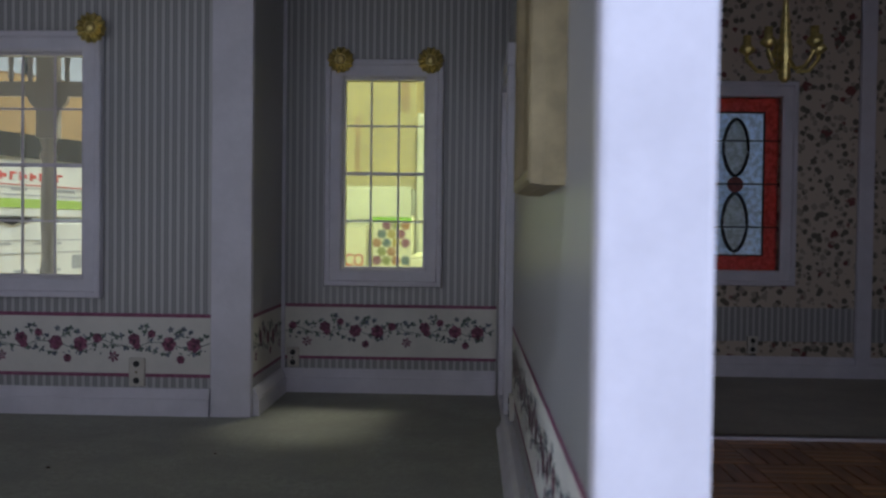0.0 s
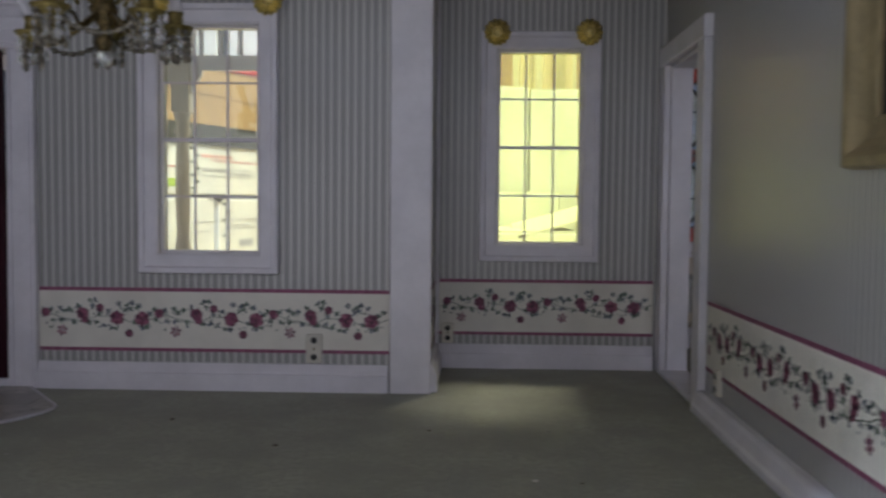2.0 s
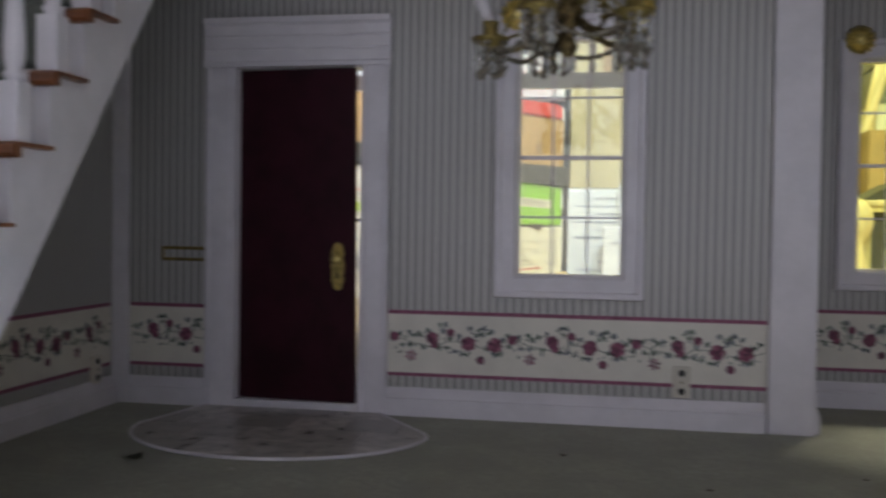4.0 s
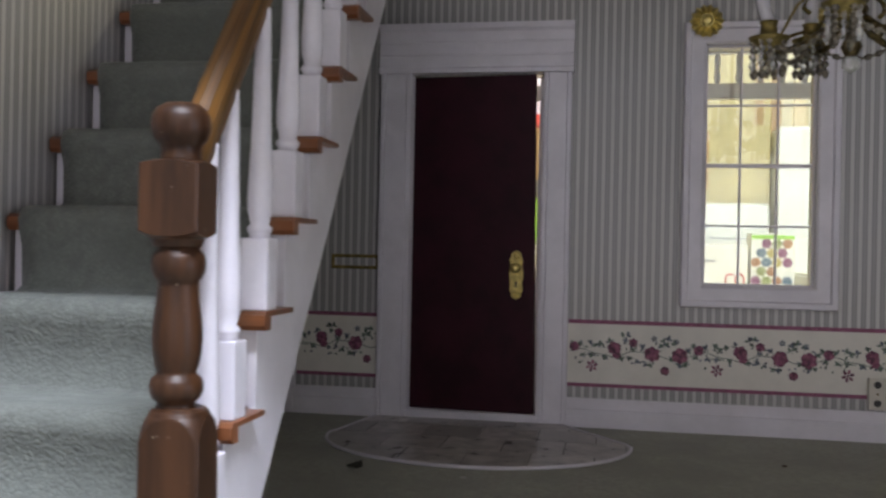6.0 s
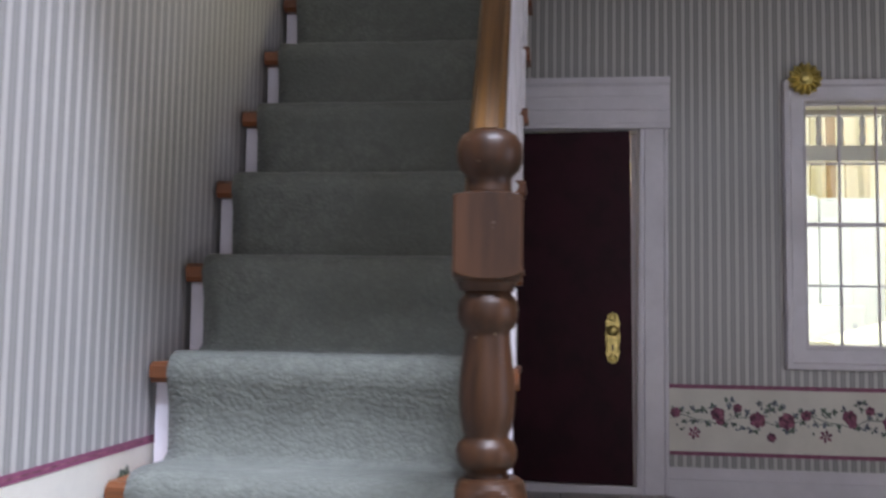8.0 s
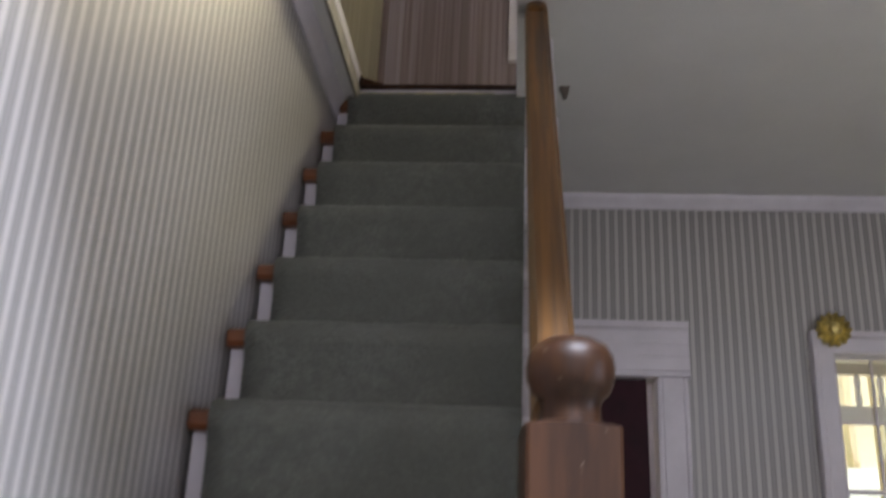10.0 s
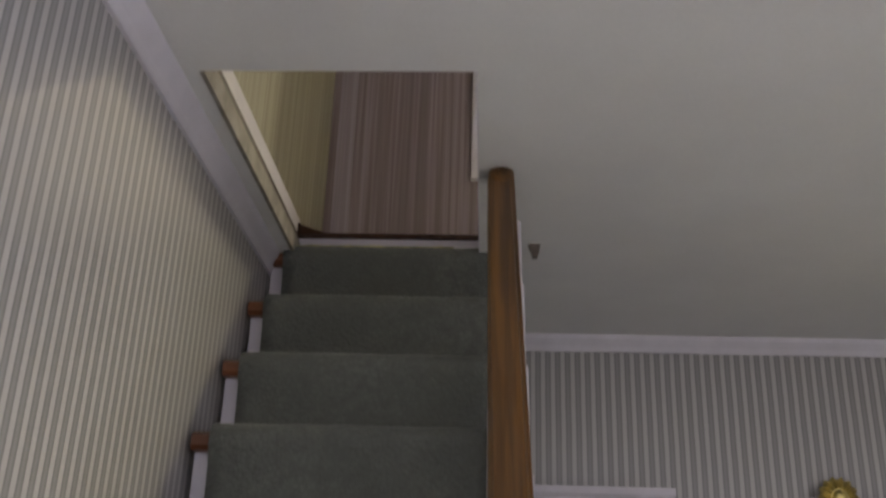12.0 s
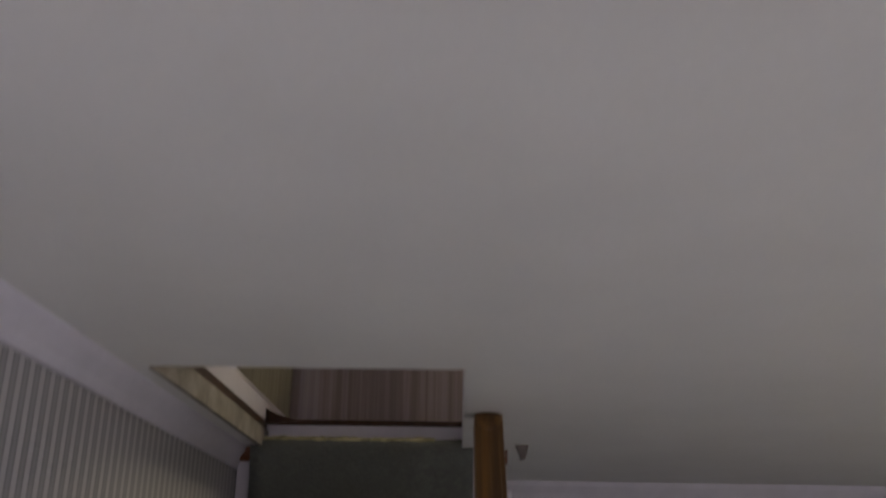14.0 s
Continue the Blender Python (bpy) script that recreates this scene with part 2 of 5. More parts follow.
PARQY = timber("parquet_wood_cross", (0.34, 0.15, 0.055), 1, 0.35, vary=0.6)
DOORM = plain("dark_plum_paint", (0.032, 0.0050, 0.0110), 0.55, spread=0.2, coarse=60, fine=800)
DOORM.node_tree.nodes["Principled BSDF"].inputs["Specular IOR Level"].default_value = 0.2
BRASS = plain("polished_brass", (0.68, 0.55, 0.20), 0.33, metal=0.9, spread=0.2, coarse=400, fine=1200, strength=0.3)
OLDB = plain("tarnished_brass", (0.25, 0.19, 0.06), 0.5, metal=0.7, spread=0.25, coarse=400, fine=1200, strength=0.3)
DULLB = plain("antique_brass", (0.17, 0.125, 0.055), 0.42, metal=0.9, spread=0.35, coarse=500, fine=1400, strength=0.4)
GOLD = plain("gilded_wood", (0.30, 0.235, 0.12), 0.5, metal=0.15, spread=0.15, coarse=120, fine=900, strength=0.5)
CANV = plain("dark_oil_canvas", (0.020, 0.014, 0.012), 0.5, spread=0.5, coarse=90)
CANV2 = plain("warm_oil_canvas", (0.085, 0.030, 0.022), 0.4, spread=0.5, coarse=140)
GREYW = plain("greyed_wood", (0.16, 0.13, 0.11), 0.6, spread=0.2, coarse=200)
CANV3 = plain("tan_oil_canvas", (0.075, 0.040, 0.028), 0.4, spread=0.5, coarse=160)
PLATE = plain("ivory_plastic", (0.62, 0.58, 0.50), 0.4, spread=0.08)
BLACKP = plain("black_plastic", (0.015, 0.015, 0.016), 0.4)
SLATE = plain("dark_crate_plastic", (0.030, 0.032, 0.044), 0.45, spread=0.15, coarse=12)
STONE = plain("grey_stone_tile", (0.53, 0.49, 0.46), 0.30, spread=0.28, coarse=110, fine=500, vary=0.95)
GROUT = plain("tile_joint", (0.22, 0.205, 0.19), 0.7)
GLASS = clear("window_acrylic", (0.95, 0.98, 0.90))
YGLASS = clear("yellowed_window_acrylic", (0.98, 1.0, 0.60))
m_, nt_, b_ = nodes_of("cut_crystal")
b_.inputs["Base Color"].default_value = (0.9, 0.9, 0.88, 1)
b_.inputs["Roughness"].default_value = 0.05
b_.inputs["Transmission Weight"].default_value = 0.75
b_.inputs["IOR"].default_value = 1.5
CRYS = m_
SMOKY = plain("smoky_crystal_beads", (0.20, 0.175, 0.135), 0.15, spread=0.4, coarse=700, fine=1500)
RAWW = timber("raw_plywood", (0.46, 0.34, 0.20), 1, 0.6)
CARD = plain("corrugated_cardboard", (0.46, 0.31, 0.16), 0.75, spread=0.1, coarse=20)
CARDL = plain("pale_cardboard", (0.60, 0.51, 0.29), 0.75, spread=0.1, coarse=20)
PAPERW = plain("white_carton", (0.80, 0.80, 0.76), 0.55, spread=0.06, coarse=20)
GREENC = plain("lime_green_print", (0.28, 0.60, 0.06), 0.5, spread=0.06)
REDC = plain("red_plastic", (0.62, 0.05, 0.045), 0.4, spread=0.1)
BLACKC = plain("charcoal_plastic", (0.05, 0.05, 0.055), 0.5)
PINE = timber("pine_board", (0.72, 0.60, 0.40), 2, 0.6, fine=120.0, contrast=0.2)
SHOPW = plain("shop_wall_paint", (0.66, 0.63, 0.55), 0.8, spread=0.08, coarse=3, fine=60, relief=0.002)
CONC = plain("concrete_floor", (0.30, 0.29, 0.28), 0.75, spread=0.2, coarse=4, fine=80, relief=0.002)
GREYP = plain("grey_blue_plastic", (0.22, 0.24, 0.26), 0.5)
BENCH = timber("bench_plywood", (0.50, 0.38, 0.23), 0, 0.6, fine=60.0)
PRINT = plain("grey_print", (0.40, 0.41, 0.43), 0.6)
LIMEP = plain("olive_lime_print", (0.42, 0.60, 0.12), 0.5, spread=0.06)
PINKP = plain("faded_red_print", (0.72, 0.42, 0.36), 0.6)
# Darker cardboard brown: shade coloured onto the flap, and the carton's print.
CARDD = plain("shade_and_print_brown", (0.27, 0.17, 0.085), 0.8, spread=0.15, coarse=20)
BLUEW = plain("bluish_white_plastic", (0.76, 0.80, 0.86), 0.4, spread=0.06, coarse=10)
REDP = plain("red_print", (0.60, 0.10, 0.08), 0.6)

# ---- building helpers ----


def box(bm, x0, x1, y0, y1, z0, z1, bevel=0.0):
    v = [bm.verts.new(p) for p in ((x0, y0, z0), (x1, y0, z0), (x1, y1, z0), (x0, y1, z0), (x0, y0, z1), (x1, y0, z1), (x1, y1, z1), (x0, y1, z1))]
    fs = [bm.faces.new([v[i] for i in q]) for q in ((0, 3, 2, 1), (4, 5, 6, 7), (0, 1, 5, 4), (1, 2, 6, 5), (2, 3, 7, 6), (3, 0, 4, 7))]
    if bevel:
        es = list({e for f in fs for e in f.edges})
        bmesh.ops.bevel(bm, geom=es, offset=bevel, segments=2, affect="EDGES", profile=0.5)


def lathe(bm, cx, cy, profile, seg=20, square=()):
    """A turned piece: profile of (radius, z) from the bottom up, closed at both ends."""
    rings = []
    for r, z in profile:
        rings.append([bm.verts.new((cx + r * math.cos(2 * math.pi * k / seg), cy + r * math.sin(2 * math.pi * k / seg), z)) for k in range(seg)])
    for a, b in zip(rings, rings[1:]):
        for k in range(seg):
            bm.faces.new((a[k], a[(k + 1) % seg], b[(k + 1) % seg], b[k])).smooth = True
    bm.faces.new(rings[0][::-1])
    bm.faces.new(rings[-1])


def prism(bm, outline, axis, a, b):
    """An outline (two coordinates a point) pushed along axis 0, 1 or 2 from a to b."""
    def p3(p, t):
        return ((t, p[0], p[1]), (p[0], t, p[1]), (p[0], p[1], t))[axis]
    va, vb = [bm.verts.new(p3(p, a)) for p in outline], [bm.verts.new(p3(p, b)) for p in outline]
    n = len(outline)
    for k in range(n):
        bm.faces.new((va[k], va[(k + 1) % n], vb[(k + 1) % n], vb[k]))
    bm.faces.new(va[::-1])
    bm.faces.new(vb)
    bmesh.ops.recalc_face_normals(bm, faces=bm.faces[:])


def tube(bm, pts, radius, seg=8):
    """A round bar through points."""
    rings = []
    pts = [Vector(p) for p in pts]
    for i, p in enumerate(pts):
        d = (pts[min(i + 1, len(pts) - 1)] - pts[max(i - 1, 0)]).normalized()
        side = d.cross(Vector((0, 0, 1)))
        side = side.normalized() if side.length > 1e-4 else Vector((1, 0, 0))
        up = side.cross(d)
        r = radius[i] if isinstance(radius, (list, tuple)) else radius
        rings.append([bm.verts.new(p + r * (math.cos(2 * math.pi * k / seg) * side + math.sin(2 * math.pi * k / seg) * up)) for k in range(seg)])
    for a, b in zip(rings, rings[1:]):
        for k in range(seg):
            bm.faces.new((a[k], a[(k + 1) % seg], b[(k + 1) % seg], b[k])).smooth = True
    bm.faces.new(rings[0][::-1])
    bm.faces.new(rings[-1])


def part(name, bm, mat, parent=None, label=""):
    """Links a bmesh as one mesh object, under a thing or a part where one is given."""
    me = bpy.data.meshes.new(name)
    bmesh.ops.recalc_face_normals(bm, faces=bm.faces[:])
    bm.to_mesh(me)
    bm.free()
    for m in (mat if isinstance(mat, (list, tuple)) else (mat,)):
        me.materials.append(m)
    ob = new(name, me)
    if parent is not None:
        ob.parent = parent
        ob.matrix_parent_inverse = parent.matrix_basis.inverted()
    return tagged(ob, label) if label else ob


def thing(name, where, label, category, group="", kind=""):
    """An Empty at the base of a thing made of parts."""
    return tagged(_placed(new(name), where), label, category, group, kind)


def _placed(ob, where):
    ob.matrix_basis = Matrix.Translation(where)
    ob.empty_display_size = 0.01
    return ob


def boxes(name, mat, parent, dims, bevel=0.0, label=""):
    bm = bmesh.new()
    for d in dims:
        box(bm, *d, bevel=bevel)
    return part(name, bm, mat, parent, label)


def panel(bm, axis, a0, a1, z0, z1, t0, t1, holes):
    """A wall slab along x (axis 0) or y (axis 1), of thickness t0..t1, with rectangular holes (a0, a1, z0, z1) through it."""
    us = sorted({a0, a1, *[h[0] for h in holes], *[h[1] for h in holes]})
    vs = sorted({z0, z1, *[h[2] for h in holes], *[h[3] for h in holes]})
    for ua, ub in zip(us, us[1:]):
        for va, vb in zip(vs, vs[1:]):
            cu, cv = (ua + ub) / 2, (va + vb) / 2
            if any(h[0] < cu < h[1] and h[2] < cv < h[3] for h in holes):
                continue
            if axis == 0:
                box(bm, ua, ub, t0, t1, va, vb)
            else:
                box(bm, t0, t1, ua, ub, va, vb)
    bmesh.ops.remove_doubles(bm, verts=bm.verts[:], dist=1e-6)
    seen = {}
    for f in list(bm.faces):
        seen.setdefault(tuple(round(c, 6) for c in f.calc_center_median()), []).append(f)
    twins = [f for fs in seen.values() if len(fs) > 1 for f in fs]
    bmesh.ops.delete(bm, geom=twins, context="FACES_ONLY")

# ---- the plan, in metres: a doll's house at one to twelve, open at the front ----
LX, RX, FY, BY, AY, AX = -0.4875, 0.006, 0.155, 0.505, 0.583, -0.130
CZ, UZ, RY = 0.2665, 0.2750, 0.672
DOOR = (-0.4185, -0.3505, 0.0, 0.1770)
WIN1 = (-0.2717, -0.2193, 0.0720, 0.1905)
WIN2 = (-0.0935, -0.0433, 0.0750, 0.1905)
ARCH = (0.488, 0.568, 0.0, 0.180)
HOLE = (-0.4788, -0.4144, 0.2968, 0.4165)


def structure(name, bm, mat, label, category):
    return tagged(part(name, bm, mat), label, category, kind="structure")


def wall(name, axis, a0, a1, z0, z1, t0, t1, holes, mat, label):
    bm = bmesh.new()
    panel(bm, axis, a0, a1, z0, z1, t0, t1, holes)
    return structure(name, bm, mat, label, "wall")


wall_back = wall("wall_back", 0, LX, -0.140, 0, CZ, BY, BY + 0.010, [DOOR, WIN1], PAPER, "grey and cream striped wallpaper on the entry wall")
wall_alcove_side = wall("wall_alcove_side", 1, BY, AY, 0, CZ, -0.140, AX, [], PAPER, "striped wallpaper on the side of the alcove")
wall_alcove = wall("wall_alcove", 0, -0.140, 0.018, 0, CZ, AY, AY + 0.010, [WIN2], PAPER, "grey and cream striped wallpaper behind the alcove")
wall_right = wall("wall_right", 1, FY, AY, 0, CZ, RX, 0.018, [ARCH], PAPER, "striped partition wall with a cased doorway")
wall_left = wall("wall_left", 1, FY, BY + 0.010, 0, CZ, LX - 0.010, LX, [], PAPER, "striped wallpaper along the staircase")
SW1, SW2 = (0.138, 0.197, 0.0735, 0.1930), (0.012, 0.071, 0.0735, 0.1930)
FLOR = floral("rose_wallpaper", (0.56, 0.47, 0.37), (0.17, 0.055, 0.048), (0.13, 0.115, 0.085))
wall_room2 = wall("wall_room2_back", 0, -0.02, 0.42, 0, CZ, RY, RY + 0.010, [SW1, SW2], FLOR, "cream wallpaper with dark red roses")
wall("wall_room2_side", 1, FY, RY + 0.010, 0, CZ, 0.42, 0.43, [], FLOR, "cream wallpaper with dark red roses on the end wall")
wall("wall_room2_return", 1, AY + 0.010, RY, 0, CZ, -0.02, -0.01, [], FLOR, "rose wallpaper on the short return wall")
wall("wall_upper_left", 1, FY + 0.010, BY + 0.010, UZ, 0.52, LX - 0.010, LX, [], PAPER_UP_L, "pale yellow striped wallpaper upstairs")
wall("wall_upper_back", 0, LX, 0.43, UZ, 0.52, BY, BY + 0.010, [(-0.400, -0.18, 0.32, 0.49)], PAPER_UP, "mauve striped wallpaper upstairs")
wall("wall_upper_right", 1, FY + 0.010, BY, UZ, 0.52, 0.0, 0.010, [], PAPER_UP, "mauve striped wallpaper on the upstairs end wall")

# Added out of view: limits the light that enters the rose room.
wall("wall_room2_blocker", 0, 0.24, 0.43, 0, CZ, FY - 0.010, FY, [], WHITE, "unseen white panel added to hold light back from the rose room")
# Unseen wall added upstairs; its opening sets how much front light gets in.
wall("wall_upper_blocker", 0, LX - 0.010, 0.43, UZ, 0.52, FY, FY + 0.010, [(-0.34, -0.06, 0.31, 0.48)], PAPER_UP, "unseen mauve striped wall added upstairs to limit the light")
bm = bmesh.new()
box(bm, LX - 0.010, RX, FY, BY + 0.010, -0.012, 0)
box(bm, -0.140, RX, BY + 0.010, AY + 0.010, -0.012, 0)
box(bm, RX, 0.018, ARCH[0], ARCH[1], -0.012, 0)
structure("floor", bm, CARPET, "worn grey-green cut-pile carpet", "floor")
bm = bmesh.new()
box(bm, RX + 0.012, 0.43, 0.4745, RY + 0.010, -0.012, 0)
box(bm, -0.02, RX + 0.012, AY + 0.010, RY + 0.010, -0.012, 0)
structure("floor_room2", bm, GREYC, "grey carpet at the back of the rose room", "floor")
bm = bmesh.new()
box(bm, RX, 0.018, FY, ARCH[0], -0.012, -0.0005)
box(bm, RX, 0.018, ARCH[1], AY + 0.010, -0.012, -0.0005)
structure("floor_joist", bm, RAWW, "plywood floor under the partition wall", "floor")
floor_parquet = structure("floor_parquet", bmesh.new(), GROUT, "dark basket-weave parquet floor", "floor")
bm = bmesh.new()
box(bm, 0.018, 0.43, FY, 0.4745, -0.012, -0.0012)
bm.to_mesh(floor_parquet.data)
bm.free()
boxes("trim_floor", WHITE, None, [(0.018, 0.42, 0.4715, 0.4750, 0.0, 0.0012)])
tagged(bpy.data.objects["trim_floor"], "thin white strip between parquet and carpet", "trim", kind="structure")

# Ceiling with the stairwell cut through it
bm = bmesh.new()
xs, ys = [LX - 0.010, HOLE[0], HOLE[1], 0.018], [FY, HOLE[2], HOLE[3], BY + 0.010]
for i in range(3):
    for j in range(3):
        if (i, j) != (1, 1):
            box(bm, xs[i], xs[i + 1], ys[j], ys[j + 1], CZ, UZ)
box(bm, -0.140, 0.018, BY + 0.010, AY + 0.010, CZ, UZ)
box(bm, 0.018, 0.43, FY, RY + 0.010, CZ, UZ)
box(bm, -0.02, 0.018, AY + 0.010, RY + 0.010, CZ, UZ)
structure("ceiling", bm, CEIL, "white painted ceiling with a stairwell opening", "ceiling")
bm = bmesh.new()
box(bm, LX - 0.010, 0.43, FY, BY + 0.010, 0.52, 0.532)
structure("ceiling_upper", bm, CEIL, "white painted ceiling of the upper room", "ceiling")


def moulding(name, label, axis, a0, a1, face, sign, outline, category="trim"):
    """A straight moulding along x or y against the wall at face; outline in (out from the wall, height)."""
    bm = bmesh.new()
    pts = [(face + sign * o, h) for o, h in outline]
    prism(bm, pts, axis, a0, a1)
    return structure(name, bm, WHITE, label, category)


SKIRT = [(0, 0), (0.0042, 0), (0.0042, 0.0086), (0.0034, 0.0092), (0.0034, 0.0105), (0.0026, 0.0122), (0.0016, 0.0142), (0, 0.0142)]
CORN = [(0, CZ - 0.0066), (0.0012, CZ - 0.0066), (0.0022, CZ - 0.0045), (0.0040, CZ - 0.0018), (0.0046, CZ), (0, CZ)]
moulding("baseboard_entry", "white moulded baseboard", 0, -0.3365, -0.1515, BY, -1, SKIRT, "baseboard")
moulding("baseboard_corner", "white moulded baseboard", 0, LX + 0.006, -0.4348, BY, -1, SKIRT, "baseboard")
moulding("baseboard_alcove", "white moulded baseboard", 0, AX, 0.0005, AY, -1, SKIRT, "baseboard")
moulding("baseboard_alcove_side", "white moulded baseboard", 1, BY + 0.001, AY - 0.0045, AX, 1, SKIRT, "baseboard")
moulding("baseboard_right", "low broad white baseboard", 1, FY + 0.002, ARCH[0] - 0.0150, RX, -1, [(0, 0), (0.0074, 0), (0.0074, 0.0032), (0.0062, 0.0042), (0.0048, 0.0088), (0.0030, 0.0098), (0, 0.0098)], "baseboard")
moulding("baseboard_left", "white moulded baseboard", 1, 0.1785, BY - 0.006, LX, 1, SKIRT, "baseboard")
moulding("baseboard_room2", "white moulded baseboard", 0, 0.018, 0.42, RY, -1, SKIRT, "baseboard")
moulding("baseboard_upper", "white baseboard upstairs beside the stairwell", 1, FY + 0.010, BY, LX, 1, [(o, h + UZ) for o, h in SKIRT], "baseboard")
moulding("cornice_back", "white crown moulding", 0, LX + 0.005, -0.1515, BY, -1, CORN)
moulding("cornice_left", "white crown moulding", 1, FY, BY, LX, 1, CORN)
moulding("cornice_alcove", "white crown moulding", 0, AX, RX, AY, -1, CORN)
moulding("cornice_right", "white crown moulding", 1, FY + 0.002, AY - 0.005, RX, -1, CORN)


def board(name, label, dims, bevel=0.0006, mat=None, category="trim"):
    bm = bmesh.new()
    box(bm, *dims, bevel=bevel)
    return structure(name, bm, mat or WHITE, label, category)


board("trim_pilaster", "white flat pilaster at the mouth of the alcove", (-0.1505, -0.1290, 0.5005, BY + 0.0005, 0, CZ))
board("trim_room_corner", "white corner strip", (LX, LX + 0.0085, BY - 0.0045, BY, 0, CZ))
board("trim_alcove_corner", "white corner strip", (AX, AX + 0.0022, AY - 0.0022, AY, 0.0142, CZ))
board("trim_wall_end", "white front edge of the partition wall", (0.0035, 0.0202, FY - 0.0075, FY, -0.012, UZ), bevel=0.0012)
board("trim_wall_end_left", "white front edge of the outer wall", (LX - 0.012, LX + 0.0030, FY - 0.0042, FY, -0.012, UZ))
board("trim_left_strip", "white upright strip at the front of the striped wall", (LX, LX + 0.0016, FY, 0.1780, 0.0, CZ - 0.0066))
board("trim_floor_edge", "white front edge of the floor", (LX + 0.0030, 0.0035, FY - 0.0035, FY, -0.012, -0.0006))
board("trim_room2_post", "white upright strip on the rose wall", (0.2495, 0.2600, RY - 0.0040, RY, 0, CZ))
board("trim_ceiling_edge", "white front edge of the upper floor", (LX + 0.0030, 0.0035, FY - 0.0035, FY, CZ, UZ))
boxes("trim_stairwell", BEIGE, None, [(HOLE[0], HOLE[0] + 0.0012, HOLE[2], HOLE[3], CZ - 0.0004, CZ + 0.0056)])
tagged(bpy.data.objects["trim_stairwell"], "raw plywood cut edge of the stairwell", "trim", kind="structure")
board("trim_stairwell_gap", "dark brown raw joint in the stairwell edge", (HOLE[0], HOLE[0] + 0.0006, HOLE[2], HOLE[3], CZ + 0.0056, CZ + 0.0085), bevel=0, mat=NEWELW)
board("trim_stairwell_upper", "white strip above the cut edge of the stairwell", (HOLE[0] - 0.003, HOLE[0] + 0.0004, HOLE[2], HOLE[3], CZ + 0.0085, UZ + 0.0060), bevel=0)
board("stairwell_strip", "white strip on the edge of the stairwell", (HOLE[1] - 0.0003, HOLE[1], HOLE[2] + 0.004, HOLE[3], CZ, UZ + 0.0004), bevel=0)

board("trim_upper_casing", "white casing strip on the upstairs wall", (-0.4201, -0.4138, BY - 0.0035, BY, 0.3405, 0.5200))
board("trim_upper_seam", "pale mauve strip of wallpaper beside the upstairs corner", (-0.4840, -0.4758, BY - 0.0004, BY, UZ, 0.52), bevel=0, mat=PAPER_SEAM)
boxes("striped_dado", PAPER, wall_room2, [(0.018, 0.2495, RY - 0.0004, RY, 0.0245, 0.0480)])
boxes("striped_dado", PAPER, wall_room2, [(0.2600, 0.42, RY - 0.0004, RY, 0.0245, 0.0480)])

# ---- printed border ----
rnd = random.Random(5)


def disc(n, r, cx, cy, wob=0.0, lobes=0, turn=0.0):
    out = []
    for k in range(n):
        a = 2 * math.pi * k / n
        q = r * (1 + wob * math.cos(lobes * a + turn))
        out.append((cx + q * math.cos(a), cy + q * math.sin(a)))
    return out


def leaf(cx, cy, length, angle):
    c, s, w = math.cos(angle), math.sin(angle), length * 0.28
    return [(cx + c * x - s * y, cy + s * x + c * y) for x, y in ((-length / 2, 0), (-length * 0.15, w), (length * 0.25, w * 0.8), (length / 2, 0), (length * 0.25, -w * 0.8), (-length * 0.15, -w))]


REPEAT = 0.0606
BIG = ((0.0193, 0.0168, 0.0031), (0.0372, 0.0145, 0.0036), (0.0501, 0.0141, 0.0037))
SMALL = ((0.0205, 0.0137, 0.0021), (0.0003, 0.0171, 0.0024), (0.0283, 0.0198, 0.0021), (0.0433, 0.0064, 0.0021))
STAR = ((0.0088, 0.0076, 0.0031),)
BLUE = ((0.0395, 0.0221, 0.0019), (0.0505, 0.0212, 0.0014))
SPRIGS = ((0.0030, 0.0186, 150), (0.0040, 0.0130, 215), (0.0082, 0.0196, 60), (0.0104, 0.0180, 30), (0.0128, 0.0190, 100), (0.0085, 0.0128, 250), (0.0150, 0.0120, 240), (0.0172, 0.0208, 110),
          (0.0236, 0.0236, 100), (0.0262, 0.0240, 65), (0.0248, 0.0208, 160), (0.0232, 0.0116, 280), (0.0285, 0.0166, 20), (0.0275, 0.0122, 330), (0.0310, 0.0106, 320), (0.0330, 0.0182, 140),
          (0.0372, 0.0088, 280), (0.0345, 0.0090, 240), (0.0420, 0.0190, 130), (0.0432, 0.0214, 95), (0.0456, 0.0226, 75), (0.0448, 0.0196, 50), (0.0486, 0.0206, 100), (0.0468, 0.0120, 230),
          (0.0536, 0.0100, 300), (0.0508, 0.0092, 260), (0.0550, 0.0170, 40), (0.0568, 0.0190, 120), (0.0586, 0.0136, 310))


